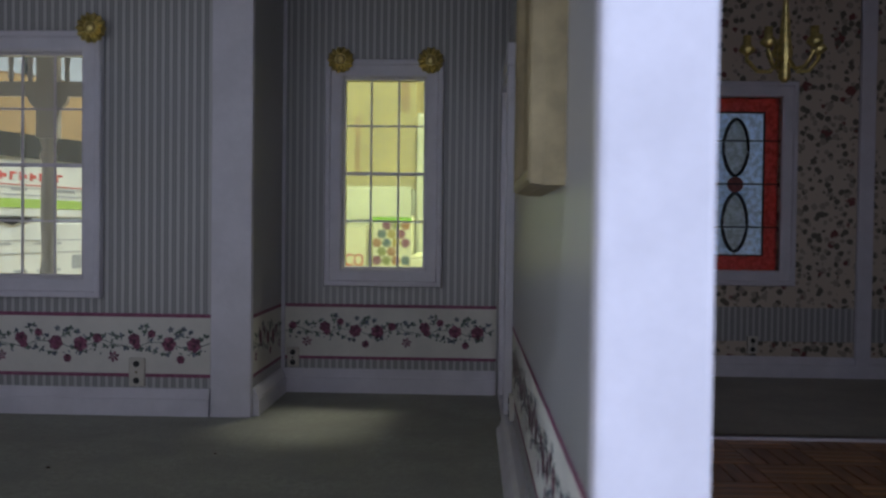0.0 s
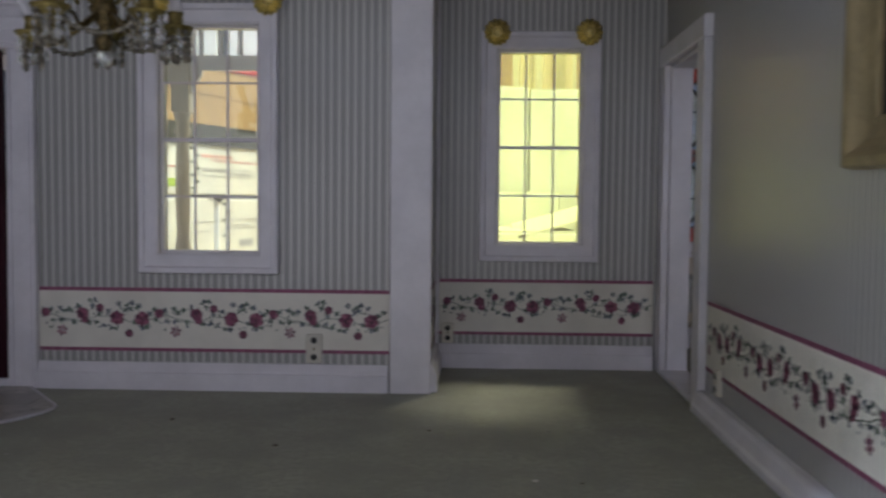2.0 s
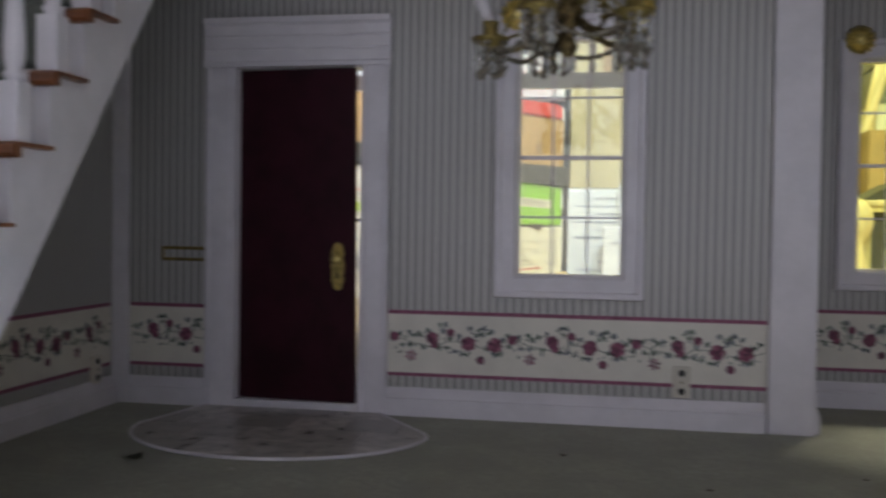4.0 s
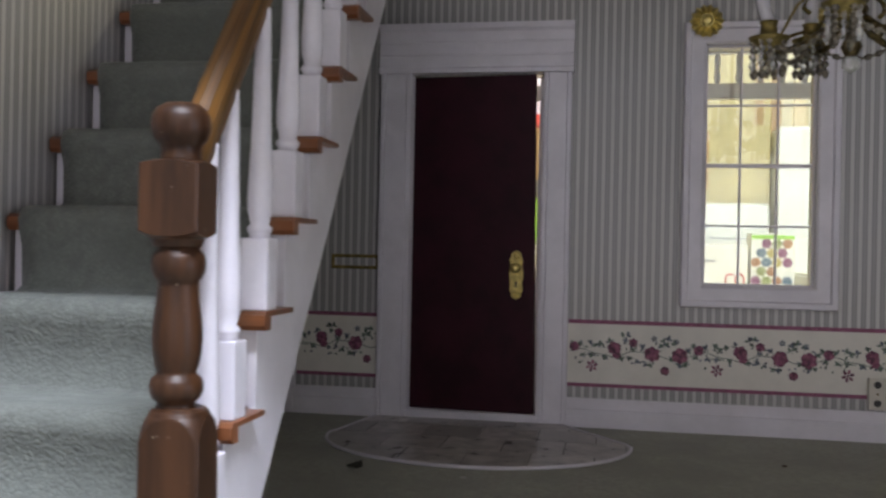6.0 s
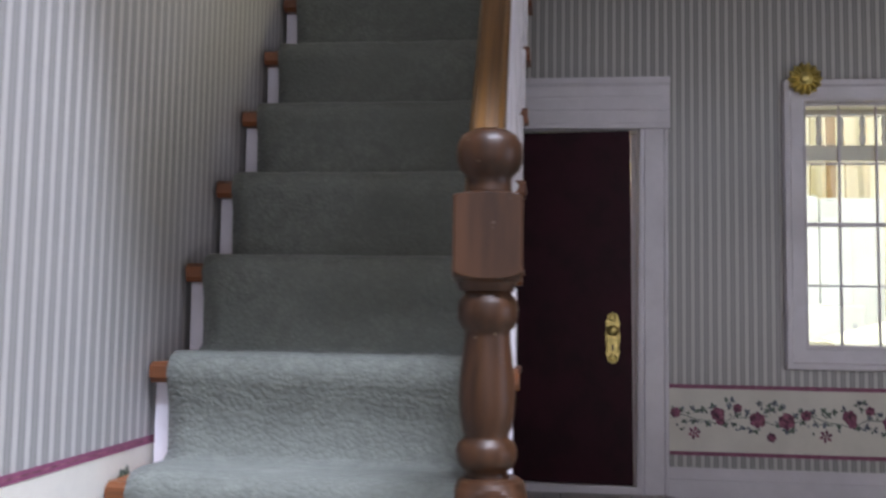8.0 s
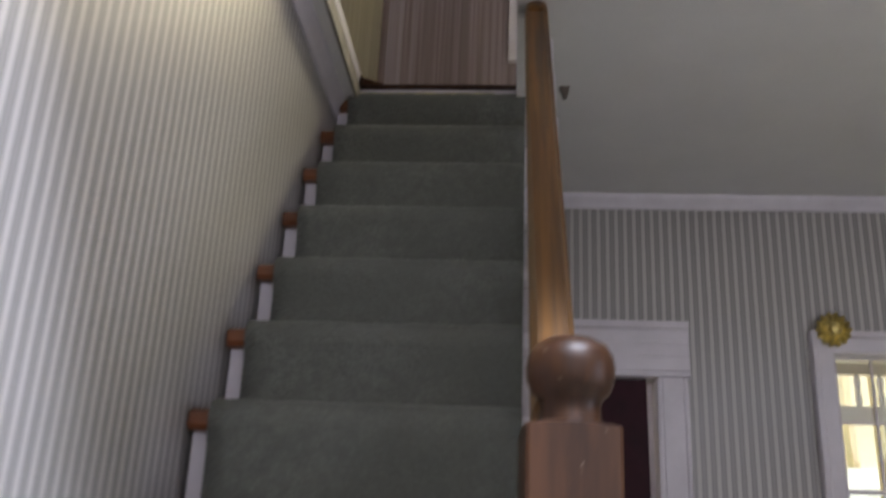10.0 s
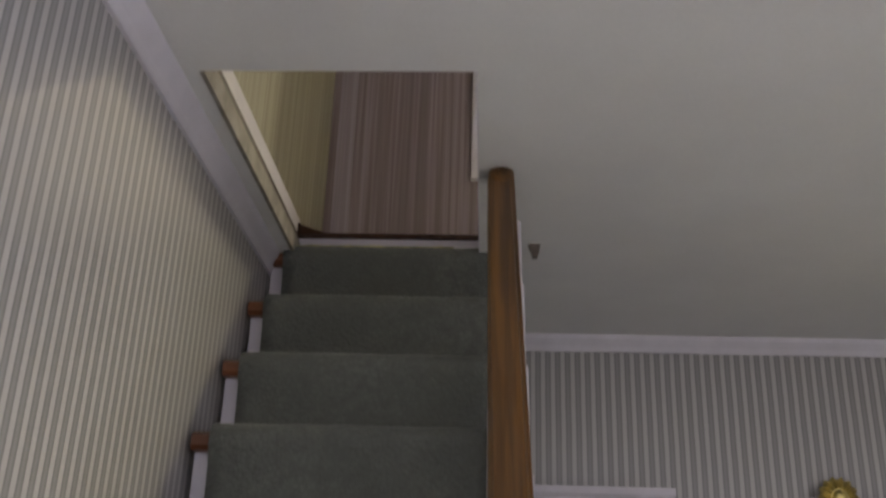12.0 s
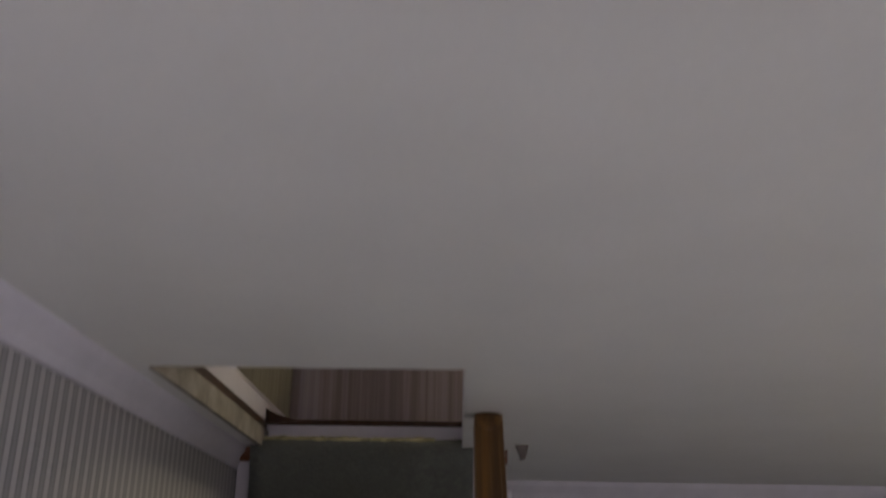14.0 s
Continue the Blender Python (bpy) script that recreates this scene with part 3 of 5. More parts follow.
def border(parent, axis, a0, a1, face, sign, phase=0.0, skew=0.0):
    """The printed strip on a wall: cream paper, two raspberry bands, a trailing stem with roses and small leaves, along x or y."""
    bm = bmesh.new()

    def put(poly, lift, slot):
        vs = []
        for u, v in poly:
            p = face + sign * lift
            v += skew * (a1 - u) / (a1 - a0)
            vs.append(bm.verts.new((u, p, v) if axis == 0 else (p, u, v)))
        bm.faces.new(vs).material_index = slot

    z0 = 0.0229
    put([(a0, 0.0200), (a1, 0.0200), (a1, 0.0534), (a0, 0.0534)], 0.00015, 0)
    for lo, hi in ((0.0199, 0.0217), (0.0516, 0.0535)):
        put([(a0, lo), (a1, lo), (a1, hi), (a0, hi)], 0.00026, 1)
        put([(a0, (lo + hi) / 2 - 0.0002), (a1, (lo + hi) / 2 - 0.0002), (a1, (lo + hi) / 2 + 0.0002), (a0, (lo + hi) / 2 + 0.0002)], 0.00028, 3)
    first = math.floor((a0 - phase) / REPEAT)
    for n in range(first, first + int((a1 - a0) / REPEAT) + 3):
        o = phase + n * REPEAT

        def inside(u, r):
            return a0 + r < u < a1 - r

        def stroke(pts, half):
            for (ua, va), (ub, vb) in zip(pts, pts[1:]):
                if a0 < min(ua, ub) and max(ua, ub) < a1:
                    L = math.hypot(ub - ua, vb - va) or 1.0
                    nx, nz = -(vb - va) / L * half, (ub - ua) / L * half
                    put([(ua - nx, va - nz), (ub - nx, vb - nz), (ub + nx, vb + nz), (ua + nx, va + nz)], 0.00030, 4)

        def rose(u, v, r, rim):
            """A full-blown rose: ragged dark ground, overlapping petals and a light heart."""
            put(disc(26, r, o + u, z0 + v, 0.13, 6, rnd.random() * 6), 0.00036, 2)
            for q in range(rim):
                a = q * 2 * math.pi / rim + rnd.random() * 0.7
                put(disc(9, r * rnd.uniform(0.30, 0.44), o + u + 0.68 * r * math.cos(a), z0 + v + 0.68 * r * math.sin(a), 0.15, 3, rnd.random() * 6), 0.00038 + 0.00001 * q, 2 if q % 2 else 3)
            for q in range(4):
                a = rnd.random() * 6.3
                put(disc(7, r * 0.17, o + u + 0.32 * r * math.cos(a), z0 + v + 0.32 * r * math.sin(a)), 0.00050 + 0.00001 * q, 3 if q % 2 else 2)

        trail = [(o + REPEAT * k / 30, z0 + 0.0142 + 0.0016 * math.sin(4 * math.pi * k / 30 + 0.9) + 0.0005 * math.sin(10 * math.pi * k / 30)) for k in range(31)]
        stroke(trail, 0.00021)
        stroke([(o + 0.0040 + 0.0011 * k, z0 + 0.0126 + 0.00030 * k * (8 - k) / 8) for k in range(9)], 0.00020)
        for u, v, d in SPRIGS:
            u *= 1.02
            if not inside(o + u, 0.0030):
                continue
            c, s_ = math.cos(radians(d)), math.sin(radians(d))
            stroke([(o + u - 0.0024 * c, z0 + v - 0.0024 * s_), (o + u - 0.0010 * c, z0 + v - 0.0010 * s_)], 0.00010)
            put(leaf(o + u, z0 + v, rnd.uniform(0.0025, 0.0034), radians(d + rnd.uniform(-18, 18))), 0.00034, 4 if rnd.random() < 0.6 else 5)
            for side in (-1, 1):
                if rnd.random() < 0.8:
                    e = radians(d + side * rnd.uniform(40, 80))
                    uu, vv = o + u - 0.0012 * c + 0.0014 * math.cos(e), z0 + v - 0.0012 * s_ + 0.0014 * math.sin(e)
                    if inside(uu, 0.0012):
                        put(leaf(uu, vv, rnd.uniform(0.0015, 0.0023), e), 0.00033, 4 if rnd.random() < 0.5 else 5)
        for k in range(30):
            uu, vv = o + REPEAT * (k + rnd.random()) / 30, z0 + 0.0142 + rnd.choice((-1, 1)) * rnd.uniform(0.0018, 0.0058)
            if inside(uu, 0.0012):
                put(leaf(uu, vv, rnd.uniform(0.0012, 0.0022), rnd.random() * 6.3), 0.000335, 4 if rnd.random() < 0.6 else 5)
        for u, v, r in BIG:
            u *= 1.036
            if inside(o + u, r):
                rose(u, v, r, 7)
        for u, v, r in SMALL:
            u *= 1.036
            if inside(o + u, r):
                rose(u, v, r, 5)
        for u, v, r in BLUE:
            if inside(o + u, r):
                for q in range(5):
                    a = q * 1.2566 + 0.5
                    put(leaf(o + u + 0.5 * r * math.cos(a), z0 + v + 0.5 * r * math.sin(a), r * 0.9, a), 0.00036, 5)
        for u, v, r in STAR:
            u *= 1.036
            if inside(o + u, r):
                for q in range(6):
                    a = q * 1.0472 + 0.3
                    put(leaf(o + u + 0.62 * r * math.cos(a), z0 + v + 0.62 * r * math.sin(a), r * 0.86, a), 0.00038, 3 if q % 2 else 2)
                put(disc(8, r * 0.20, o + u, z0 + v), 0.00040, 2)
    me = bpy.data.meshes.new("wallpaper_border")
    bm.to_mesh(me)
    bm.free()
    for m in (CREAM, BAND, ROSE, ROSE_L, LEAFP, LEAFB):
        me.materials.append(m)
    ob = new("wallpaper_border", me)
    ob.parent = parent
    return tagged(ob, "cream paper border printed with red roses between raspberry bands", kind="stuff")


border(wall_back, 0, -0.3365, -0.1505, BY, -1, -0.3334)
border(wall_back, 0, LX + 0.0085, -0.4348, BY, -1, -0.4855)
border(wall_alcove, 0, AX + 0.0022, 0.0005, AY, -1, -0.1234)
border(wall_alcove_side, 1, BY + 0.001, AY - 0.001, AX, 1, BY)
border(wall_right, 1, FY + 0.002, ARCH[0] - 0.0150, RX, -1, FY, 0.0028)
border(wall_left, 1, 0.1785, BY - 0.006, LX, 1, FY)

# ---- windows ----
FRAME = [(0.0, 0.0), (0.0, 0.0030), (0.0012, 0.0036), (0.0068, 0.0036), (0.0076, 0.0050), (0.0098, 0.0050), (0.0104, 0.0042), (0.0104, 0.0)]


def mitred(bm, rect, face, outline):
    """A mitred frame round a rectangle (x0, x1, z0, z1) on a wall that faces -y; outline in (outward, proud)."""
    x0, x1, z0, z1 = rect
    rings = []
    for sx, sz, cx, cz in ((-1, -1, x0, z0), (1, -1, x1, z0), (1, 1, x1, z1), (-1, 1, x0, z1)):
        rings.append([bm.verts.new((cx + sx * o, face - p, cz + sz * o)) for o, p in outline])
    n = len(outline)
    for k in range(4):
        a, b = rings[k], rings[(k + 1) % 4]
        for i in range(n):
            bm.faces.new((a[i], a[(i + 1) % n], b[(i + 1) % n], b[i]))


def window(name, rect, face, glass, label, cols=3, rows=4):
    x0, x1, z0, z1 = rect
    w = thing(name, ((x0 + x1) / 2, face, z0), label, "window", kind="structure")
    bm = bmesh.new()
    mitred(bm, rect, face, FRAME)
    part("window_frame", bm, WHITE, w)
    bm = bmesh.new()
    s = 0.0013
    box(bm, x0, x0 + s, face + 0.001, face + 0.009, z0, z1)
    box(bm, x1 - s, x1, face + 0.001, face + 0.009, z0, z1)
    box(bm, x0 + s, x1 - s, face + 0.001, face + 0.009, z0, z0 + s)
    box(bm, x0 + s, x1 - s, face + 0.001, face + 0.009, z1 - s, z1)
    part("sash", bm, WHITE, w)
    bm = bmesh.new()
    box(bm, x0 + s, x1 - s, face + 0.0050, face + 0.0058, z0 + s, z1 - s)
    p = part("pane", bm, glass, w)
    p.visible_shadow = False
    for k in range(1, cols):
        x = x0 + (x1 - x0) * k / cols
        boxes("glazing_bar", WHITE, w, [(x - 0.00055, x + 0.00055, face + 0.0034, face + 0.0049, z0 + s, z1 - s)], bevel=0.0002)
    for k in range(1, rows):
        z = z0 + (z1 - z0) * k / rows
        h = 0.0010 if k == rows // 2 else 0.0005
        boxes("glazing_bar", WHITE, w, [(x0 + s, x1 - s, face + 0.0028, face + 0.0033, z - h, z + h)])
    return w


window("window_1", WIN1, BY, GLASS, "white sash window with twelve small panes")
window("window_2", WIN2, AY, YGLASS, "white sash window with yellowed acrylic panes")


def rosette(where, facing=-1):
    """A round brass curtain rosette with petals."""
    t = thing("brass_rosette", where, "round polished brass rosette on a window casing", "rosette", "curtain rosettes")
    x, y, z = where
    bm = bmesh.new()
    seg, prof = 28, [(0.0074, 0.0), (0.0076, 0.0012), (0.0066, 0.0026), (0.0040, 0.0030), (0.0034, 0.0026)]
    rings = []
    for i, (r, d) in enumerate(prof):
        ring = []
        for k in range(seg):
            a = 2 * math.pi * k / seg
            q = r * (1 + (0.07 * math.cos(14 * a) if i < 4 else 0))
            dd = d + (0.0005 * math.cos(14 * a) if 0 < i < 4 else 0)
            ring.append(bm.verts.new((x + q * math.cos(a), y - dd, z + q * math.sin(a))))
        rings.append(ring)
    for a, b in zip(rings, rings[1:]):
        for k in range(seg):
            bm.faces.new((a[k], a[(k + 1) % seg], b[(k + 1) % seg], b[k]))
    bm.faces.new(rings[0])
    bm.faces.new(rings[-1][::-1])
    part("petals", bm, BRASS, t)
    bm = bmesh.new()
    bmesh.ops.create_uvsphere(bm, u_segments=14, v_segments=8, radius=0.0030, matrix=Matrix.Translation((x, y - 0.0030, z)) @ Matrix.Diagonal((1, 0.5, 1, 1)))
    for f in bm.faces:
        f.smooth = True
    part("boss", bm, BRASS, t)
    return t


for p in ((-0.2722, BY - 0.0050, 0.2008), (-0.2135, BY - 0.0050, 0.2020), (-0.0945, AY - 0.0050, 0.2000), (-0.0405, AY - 0.0050, 0.2000)):
    rosette(p)

# ---- entry door ----
door = thing("door_1", (-0.386, BY, 0), "dark plum painted entry door standing slightly ajar", "door", kind="structure")
bm = bmesh.new()
box(bm, -0.4184, -0.3543, 0.5080, 0.5118, 0.0047, 0.1767, bevel=0.0005)
for v in bm.verts:
    if v.co.x > -0.38:
        v.co.x += 0.0013 * (0.1767 - v.co.z) / 0.172
AJAR = Matrix.Translation((-0.4180, 0.5080, 0.005)) @ Matrix.Rotation(radians(-4.8), 4, "Z") @ Matrix.Rotation(radians(-0.10), 4, "Y") @ Matrix.Translation((0.4180, -0.5080, -0.005))
bmesh.ops.transform(bm, verts=bm.verts[:], matrix=AJAR)
leafp = part("door_leaf", bm, DOORM, door, "flat dark plum door leaf")
bm = bmesh.new()
px, pz = -0.3626, 0.0750
out = []
for k in range(72):
    a = 2 * math.pi * k / 72
    c, s_ = math.cos(a), math.sin(a)
    end = abs(s_) ** 6
    w = 0.0033 * (1 if c > 0 else -1) * abs(c) ** (0.35 + 0.5 * end) * (1 + 0.10 * math.cos(12 * a))
    out.append((px + w, pz + 0.0122 * (1 if s_ > 0 else -1) * abs(s_) ** 0.75 * (1 + 0.025 * math.cos(20 * a))))
prism(bm, out, 1, 0.5083, 0.5072)
inner = [(px + (u - px) * 0.72, pz + (v - pz) * 0.84) for u, v in out]
prism(bm, inner, 1, 0.5073, 0.5069)
bmesh.ops.transform(bm, verts=bm.verts[:], matrix=AJAR)
plate = part("escutcheon", bm, BRASS, leafp, "ornate brass escutcheon plate")
bm = bmesh.new()
for dz in (-0.0098, 0.0098):
    for k in range(7):
        a = 2 * math.pi * k / 7
        bmesh.ops.create_uvsphere(bm, u_segments=8, v_segments=5, radius=0.0007, matrix=Matrix.Translation((px + 0.0015 * math.cos(a), 0.5069, pz + dz + 0.0015 * math.sin(a))))
for side in (-1, 1):
    for k in range(9):
        bmesh.ops.create_uvsphere(bm, u_segments=8, v_segments=5, radius=0.00055, matrix=Matrix.Translation((px + side * 0.0028, 0.5070, pz - 0.0068 + 0.0017 * k)))
bmesh.ops.create_uvsphere(bm, u_segments=16, v_segments=10, radius=0.0027, matrix=Matrix.Translation((px, 0.5046, pz + 0.0036)) @ Matrix.Diagonal((1, 0.8, 1, 1)))
box(bm, px - 0.0009, px + 0.0009, 0.5050, 0.5075, pz + 0.0027, pz + 0.0045)
for f in bm.faces:
    f.smooth = True
bmesh.ops.transform(bm, verts=bm.verts[:], matrix=AJAR)
part("door_knob", bm, BRASS, leafp, "round brass knob and beaded ornament")
bm = bmesh.new()
prism(bm, disc(10, 0.0007, px, pz - 0.0040), 1, 0.5070, 0.5067)
prism(bm, [(px - 0.0003, pz - 0.0040), (px + 0.0003, pz - 0.0040), (px + 0.0005, pz - 0.0062), (px - 0.0005, pz - 0.0062)], 1, 0.5070, 0.5067)
bmesh.ops.transform(bm, verts=bm.verts[:], matrix=AJAR)
part("keyhole", bm, BLACKP, leafp, "dark keyhole")


def fluted(x0, x1, d):
    """Section of an upright casing: square edges, a bead near each side and a shallow sunk middle."""
    w, out = x1 - x0, []
    for f, e in ((0, 0), (0, 0.9), (0.04, 1.0), (0.13, 1.0), (0.15, 0.78), (0.17, 0.78), (0.19, 0.92), (0.81, 0.92), (0.83, 0.78), (0.85, 0.78), (0.87, 1.0), (0.96, 1.0), (1, 0.9), (1, 0)):
        out.append((x0 + w * f, BY - d * e))
    return out


for x0, x1 in ((-0.3505, -0.3365), (-0.4348, -0.4185)):
    bm = bmesh.new()
    prism(bm, fluted(x0, x1, 0.0046), 2, 0, 0.1775)
    if x0 == -0.3505:
        for v in bm.verts:
            if v.co.x < x0 + 0.0002 and v.co.z < 0.05:
                v.co.x -= 0.0013
    part("casing", bm, WHITE, door, "white casing with a sunk middle")
bm = bmesh.new()
prism(bm, [(BY, 0.1775), (BY - 0.0062, 0.1775), (BY - 0.0062, 0.1795), (BY - 0.0050, 0.1805), (BY - 0.0050, 0.1858), (BY - 0.0044, 0.1862), (BY - 0.0044, 0.1868), (BY - 0.0050, 0.1872),
           (BY - 0.0050, 0.1925), (BY - 0.0044, 0.1929), (BY - 0.0044, 0.1935), (BY - 0.0050, 0.1939), (BY - 0.0050, 0.1985), (BY - 0.0066, 0.2000), (BY - 0.0066, 0.2028), (BY, 0.2028)], 0, -0.4356, -0.3358)
part("lintel", bm, WHITE, door, "white moulded lintel with grooves")
boxes("threshold", WHITE, door, [(-0.4185, -0.3505, BY - 0.0040, BY + 0.010, 0, 0.0046)], bevel=0.0005)
boxes("jamb", WHITE, door, [(-0.4185, -0.4181, BY, BY + 0.010, 0.0046, 0.177)])
boxes("jamb", WHITE, door, [(-0.3509, -0.3505, BY, BY + 0.010, 0.0046, 0.177)])
bm = bmesh.new()
prism(bm, [(-0.3546, 0.0046), (-0.3509, 0.0046), (-0.3509, 0.1770), (-0.3532, 0.1770)], 1, BY + 0.0075, BY + 0.0100)
part("door_stop", bm, WHITE, door)

# Doorway in the partition
arch = thing("doorway_1", (RX, 0.523, 0), "white cased doorway into the next room", "doorway", kind="structure")
a0, a1, _, az = ARCH
boxes("casing", WHITE, arch, [(RX - 0.0042, RX, a0 - 0.0145, a0, 0, az)], bevel=0.0006)
boxes("casing", WHITE, arch, [(RX - 0.0042, RX, a1, AY - 0.0005, 0, az)], bevel=0.0006)
boxes("casing", WHITE, arch, [(RX - 0.0046, RX, a0 - 0.0150, AY - 0.0005, az, az + 0.0110)], bevel=0.0006)
boxes("jamb", WHITE, arch, [(RX, 0.018, a0 - 0.0003, a0 + 0.0022, 0, az)])
boxes("jamb", WHITE, arch, [(RX, 0.018, a1 - 0.0022, a1 + 0.0003, 0, az)])
boxes("jamb", WHITE, arch, [(RX, 0.018, a0 + 0.0022, a1 - 0.0022, az - 0.0022, az)])
boxes("threshold", WHITE, arch, [(RX - 0.0042, 0.018, a0 + 0.0022, a1 - 0.0022, 0, 0.0030)], bevel=0.0005)

# ---- staircase ----
RISE, RUN, Y1 = 0.0245, 0.0199, 0.2094
TX0, TX1, SX = LX + 0.0010, -0.4004, -0.4058


CT = 0.0026


def nose(i):
    """Front edge and top of a tread; the carpet lies on it."""
    return Y1 + CT * 0.8 + RUN * (i - 1), RISE * i - CT


stair = thing("staircase", (-0.445, Y1, 0), "dollhouse staircase with oak treads, white risers and green carpet runner", "staircase")
for i in range(1, 12):
    y, z = nose(i)
    bm = bmesh.new()
    prism(bm, [(y + 0.0036, z - 0.0040), (y + RUN + 0.0030, z - 0.0040), (y + RUN + 0.0030, z), (y + 0.0036, z)], 0, TX0, SX)
    prism(bm, [(y + 0.0036, z - 0.0013), (y + RUN + 0.0005, z - 0.0013), (y + RUN + 0.0005, z), (y + 0.0036, z)], 0, SX, TX1)
    prism(bm, [(y - 0.0006, z - 0.0036), (y + 0.0004, z - 0.0048), (y + 0.0036, z - 0.0048), (y + 0.0036, z), (y + 0.0010, z), (y - 0.0006, z - 0.0010)], 0, TX0, TX1)
    part("tread", bm, OAKX, stair)
    bm = bmesh.new()
    prism(bm, [(y - 0.0010, z - 0.0037), (y + 0.0002, z - 0.0052), (y + 0.0040, z - 0.0052), (y + 0.0044, z - 0.0030), (y + RUN - 0.0010, z - 0.0030), (y + RUN - 0.0010, z + 0.0004), (y + 0.0008, z + 0.0004), (y - 0.0010, z - 0.0009)], 0, -0.4116, -0.4088)
    part("tread_return", bm, WHITE, stair, "white painted strip across the tread")
    boxes("riser", WHITE, stair, [(TX0 + 0.0003, SX, y + 0.0032, y + 0.0050, max(z - RISE + 0.0003, 0.0001), z - 0.0049)])
bm = bmesh.new()


def under(y):
    """Height of the stringer's lower edge."""
    return max(0.0, (y - 0.2435) * 1.313)


for i in range(1, 12):
    y, z = nose(i)
    ya, yb = y + 0.0032, min(y + 0.0032 + RUN, 0.4165)
    ym = min(max(0.2435, ya), yb)
    prism(bm, [(ya, under(ya)), (ym, under(ym)), (yb, under(yb)), (yb, z - 0.0003), (ya + 0.0005, z - 0.0003), (ya + 0.0005, z - 0.0050), (ya, z - 0.0050)] if ya + 1e-5 < ym < yb - 1e-5 else [(ya, under(ya)), (yb, under(yb)), (yb, z - 0.0003), (ya + 0.0005, z - 0.0003), (ya + 0.0005, z - 0.0050), (ya, z - 0.0050)], 0, SX, SX + 0.0018)
bmesh.ops.remove_doubles(bm, verts=bm.verts[:], dist=1e-6)
part("stringer", bm, WHITE, stair, "white saw-cut outer stringer")
bm = bmesh.new()
prism(bm, [(0.2395, 0.0), (0.2433, 0.0), (0.4238, 0.2366), (0.4238, 0.2415)], 0, TX0, SX - 0.0004)
part("soffit", bm, WHITE, stair)
# Runner: one strip of carpet that follows treads and risers
bm = bmesh.new()
line = []
for i in range(1, 12):
    y, z = nose(i)
    if i == 1:
        line.append((y + 0.0028 - CT, 0.0006))
    line += [(y + 0.0014 - CT, z - 0.0090), (y - CT - 0.0002, z - 0.0045), (y - CT - 0.0006, z - 0.0015), (y - CT * 0.6, z + CT * 0.55), (y + 0.0012, z + CT * 0.95), (y + 0.0050, z + CT)]
    if i < 11:
        line += [(y + RUN - 0.0034, z + CT * 0.9), (y + RUN - 0.0008, z + CT + 0.0014)]
    else:
        line += [(y + 0.0140, z + CT)]
cx0, cx1 = -0.4812, -0.4112
cols = 15
grid = []
for k in range(cols + 1):
    x = cx0 + (cx1 - cx0) * k / cols
    grid.append([bm.verts.new((x, y + 0.00022 * noise.noise(Vector((x * 160, y * 160, z * 160))), z + 0.00030 * noise.noise(Vector((x * 160 + 9, y * 160, z * 160))))) for y, z in line])
for a, b in zip(grid, grid[1:]):
    for j in range(len(line) - 1):
        bm.faces.new((a[j], b[j], b[j + 1], a[j + 1])).smooth = True
geo = bmesh.ops.extrude_face_region(bm, geom=bm.faces[:])
back = [v for v in geo["geom"] if isinstance(v, bmesh.types.BMVert)]
for v in back:
    v.co.y += CT * 0.7
    v.co.z -= CT * 0.7
part("carpet_runner", bm, RUNNER, stair, "green looped stair carpet runner")

# Newel, rail, balusters
NX, NY, HX0 = -0.4050, 0.2120, -0.4082
bm = bmesh.new()
h = 0.0063


def block(bm, x, y, h, levels, turn):
    """A square block cut round at its ends; levels of (height, largest radius) from the bottom up."""
    seg, rings = 96, []
    for z, big in levels:
        ring = []
        for k in range(seg):
            t = 2 * math.pi * (k + 0.5) / seg
            r = min(h / max(abs(math.cos(t)), abs(math.sin(t))), big, h * 1.375)
            ring.append(bm.verts.new((x + r * math.cos(t + turn), y + r * math.sin(t + turn), z)))
        rings.append(ring)
    for a, b in zip(rings, rings[1:]):
        for k in range(seg):
            bm.faces.new((a[k], a[(k + 1) % seg], b[(k + 1) % seg], b[k]))
    bm.faces.new(rings[0][::-1])
    bm.faces.new(rings[-1])


def arched(h, z0, dz, n=14):
    """Levels over which a square block of half width h turns round, its faces ending in arches."""
    return [(z0 + dz * k / n, h * math.sqrt(2 - (k / n) ** 2)) for k in range(n + 1)]


BASEH, TURN = 0.0064, radians(5)
block(bm, NX + 0.0008, NY, BASEH, [(0.0002, BASEH * 1.4)] + arched(BASEH, 0.0438, 0.0080) + [(0.0527, BASEH * 0.93), (0.0533, BASEH * 0.80)], TURN)
block(bm, NX - 0.0003, NY, h, [(0.0869, 0.0049), (0.0884, h * 0.88)] + arched(h, 0.0908, -0.0018)[::-1] + arched(h, 0.1036, 0.0010) + [(0.1049, h * 0.90), (0.1050, h * 0.70)], TURN)
lathe(bm, NX, NY, [(0.0046, 0.0526), (0.0040, 0.0537), (0.0040, 0.0545), (0.0049, 0.0552), (0.0055, 0.0566), (0.0056, 0.0580), (0.0052, 0.0594), (0.0042, 0.0602), (0.0041, 0.0609),
                   (0.0045, 0.0618), (0.0050, 0.0645), (0.0052, 0.0676), (0.0050, 0.0715), (0.0045, 0.0755), (0.0042, 0.0785), (0.0042, 0.0797), (0.0049, 0.0804), (0.0055, 0.0820), (0.0056, 0.0836),
                   (0.0053, 0.0852), (0.0044, 0.0864), (0.0044, 0.0872)], 32)
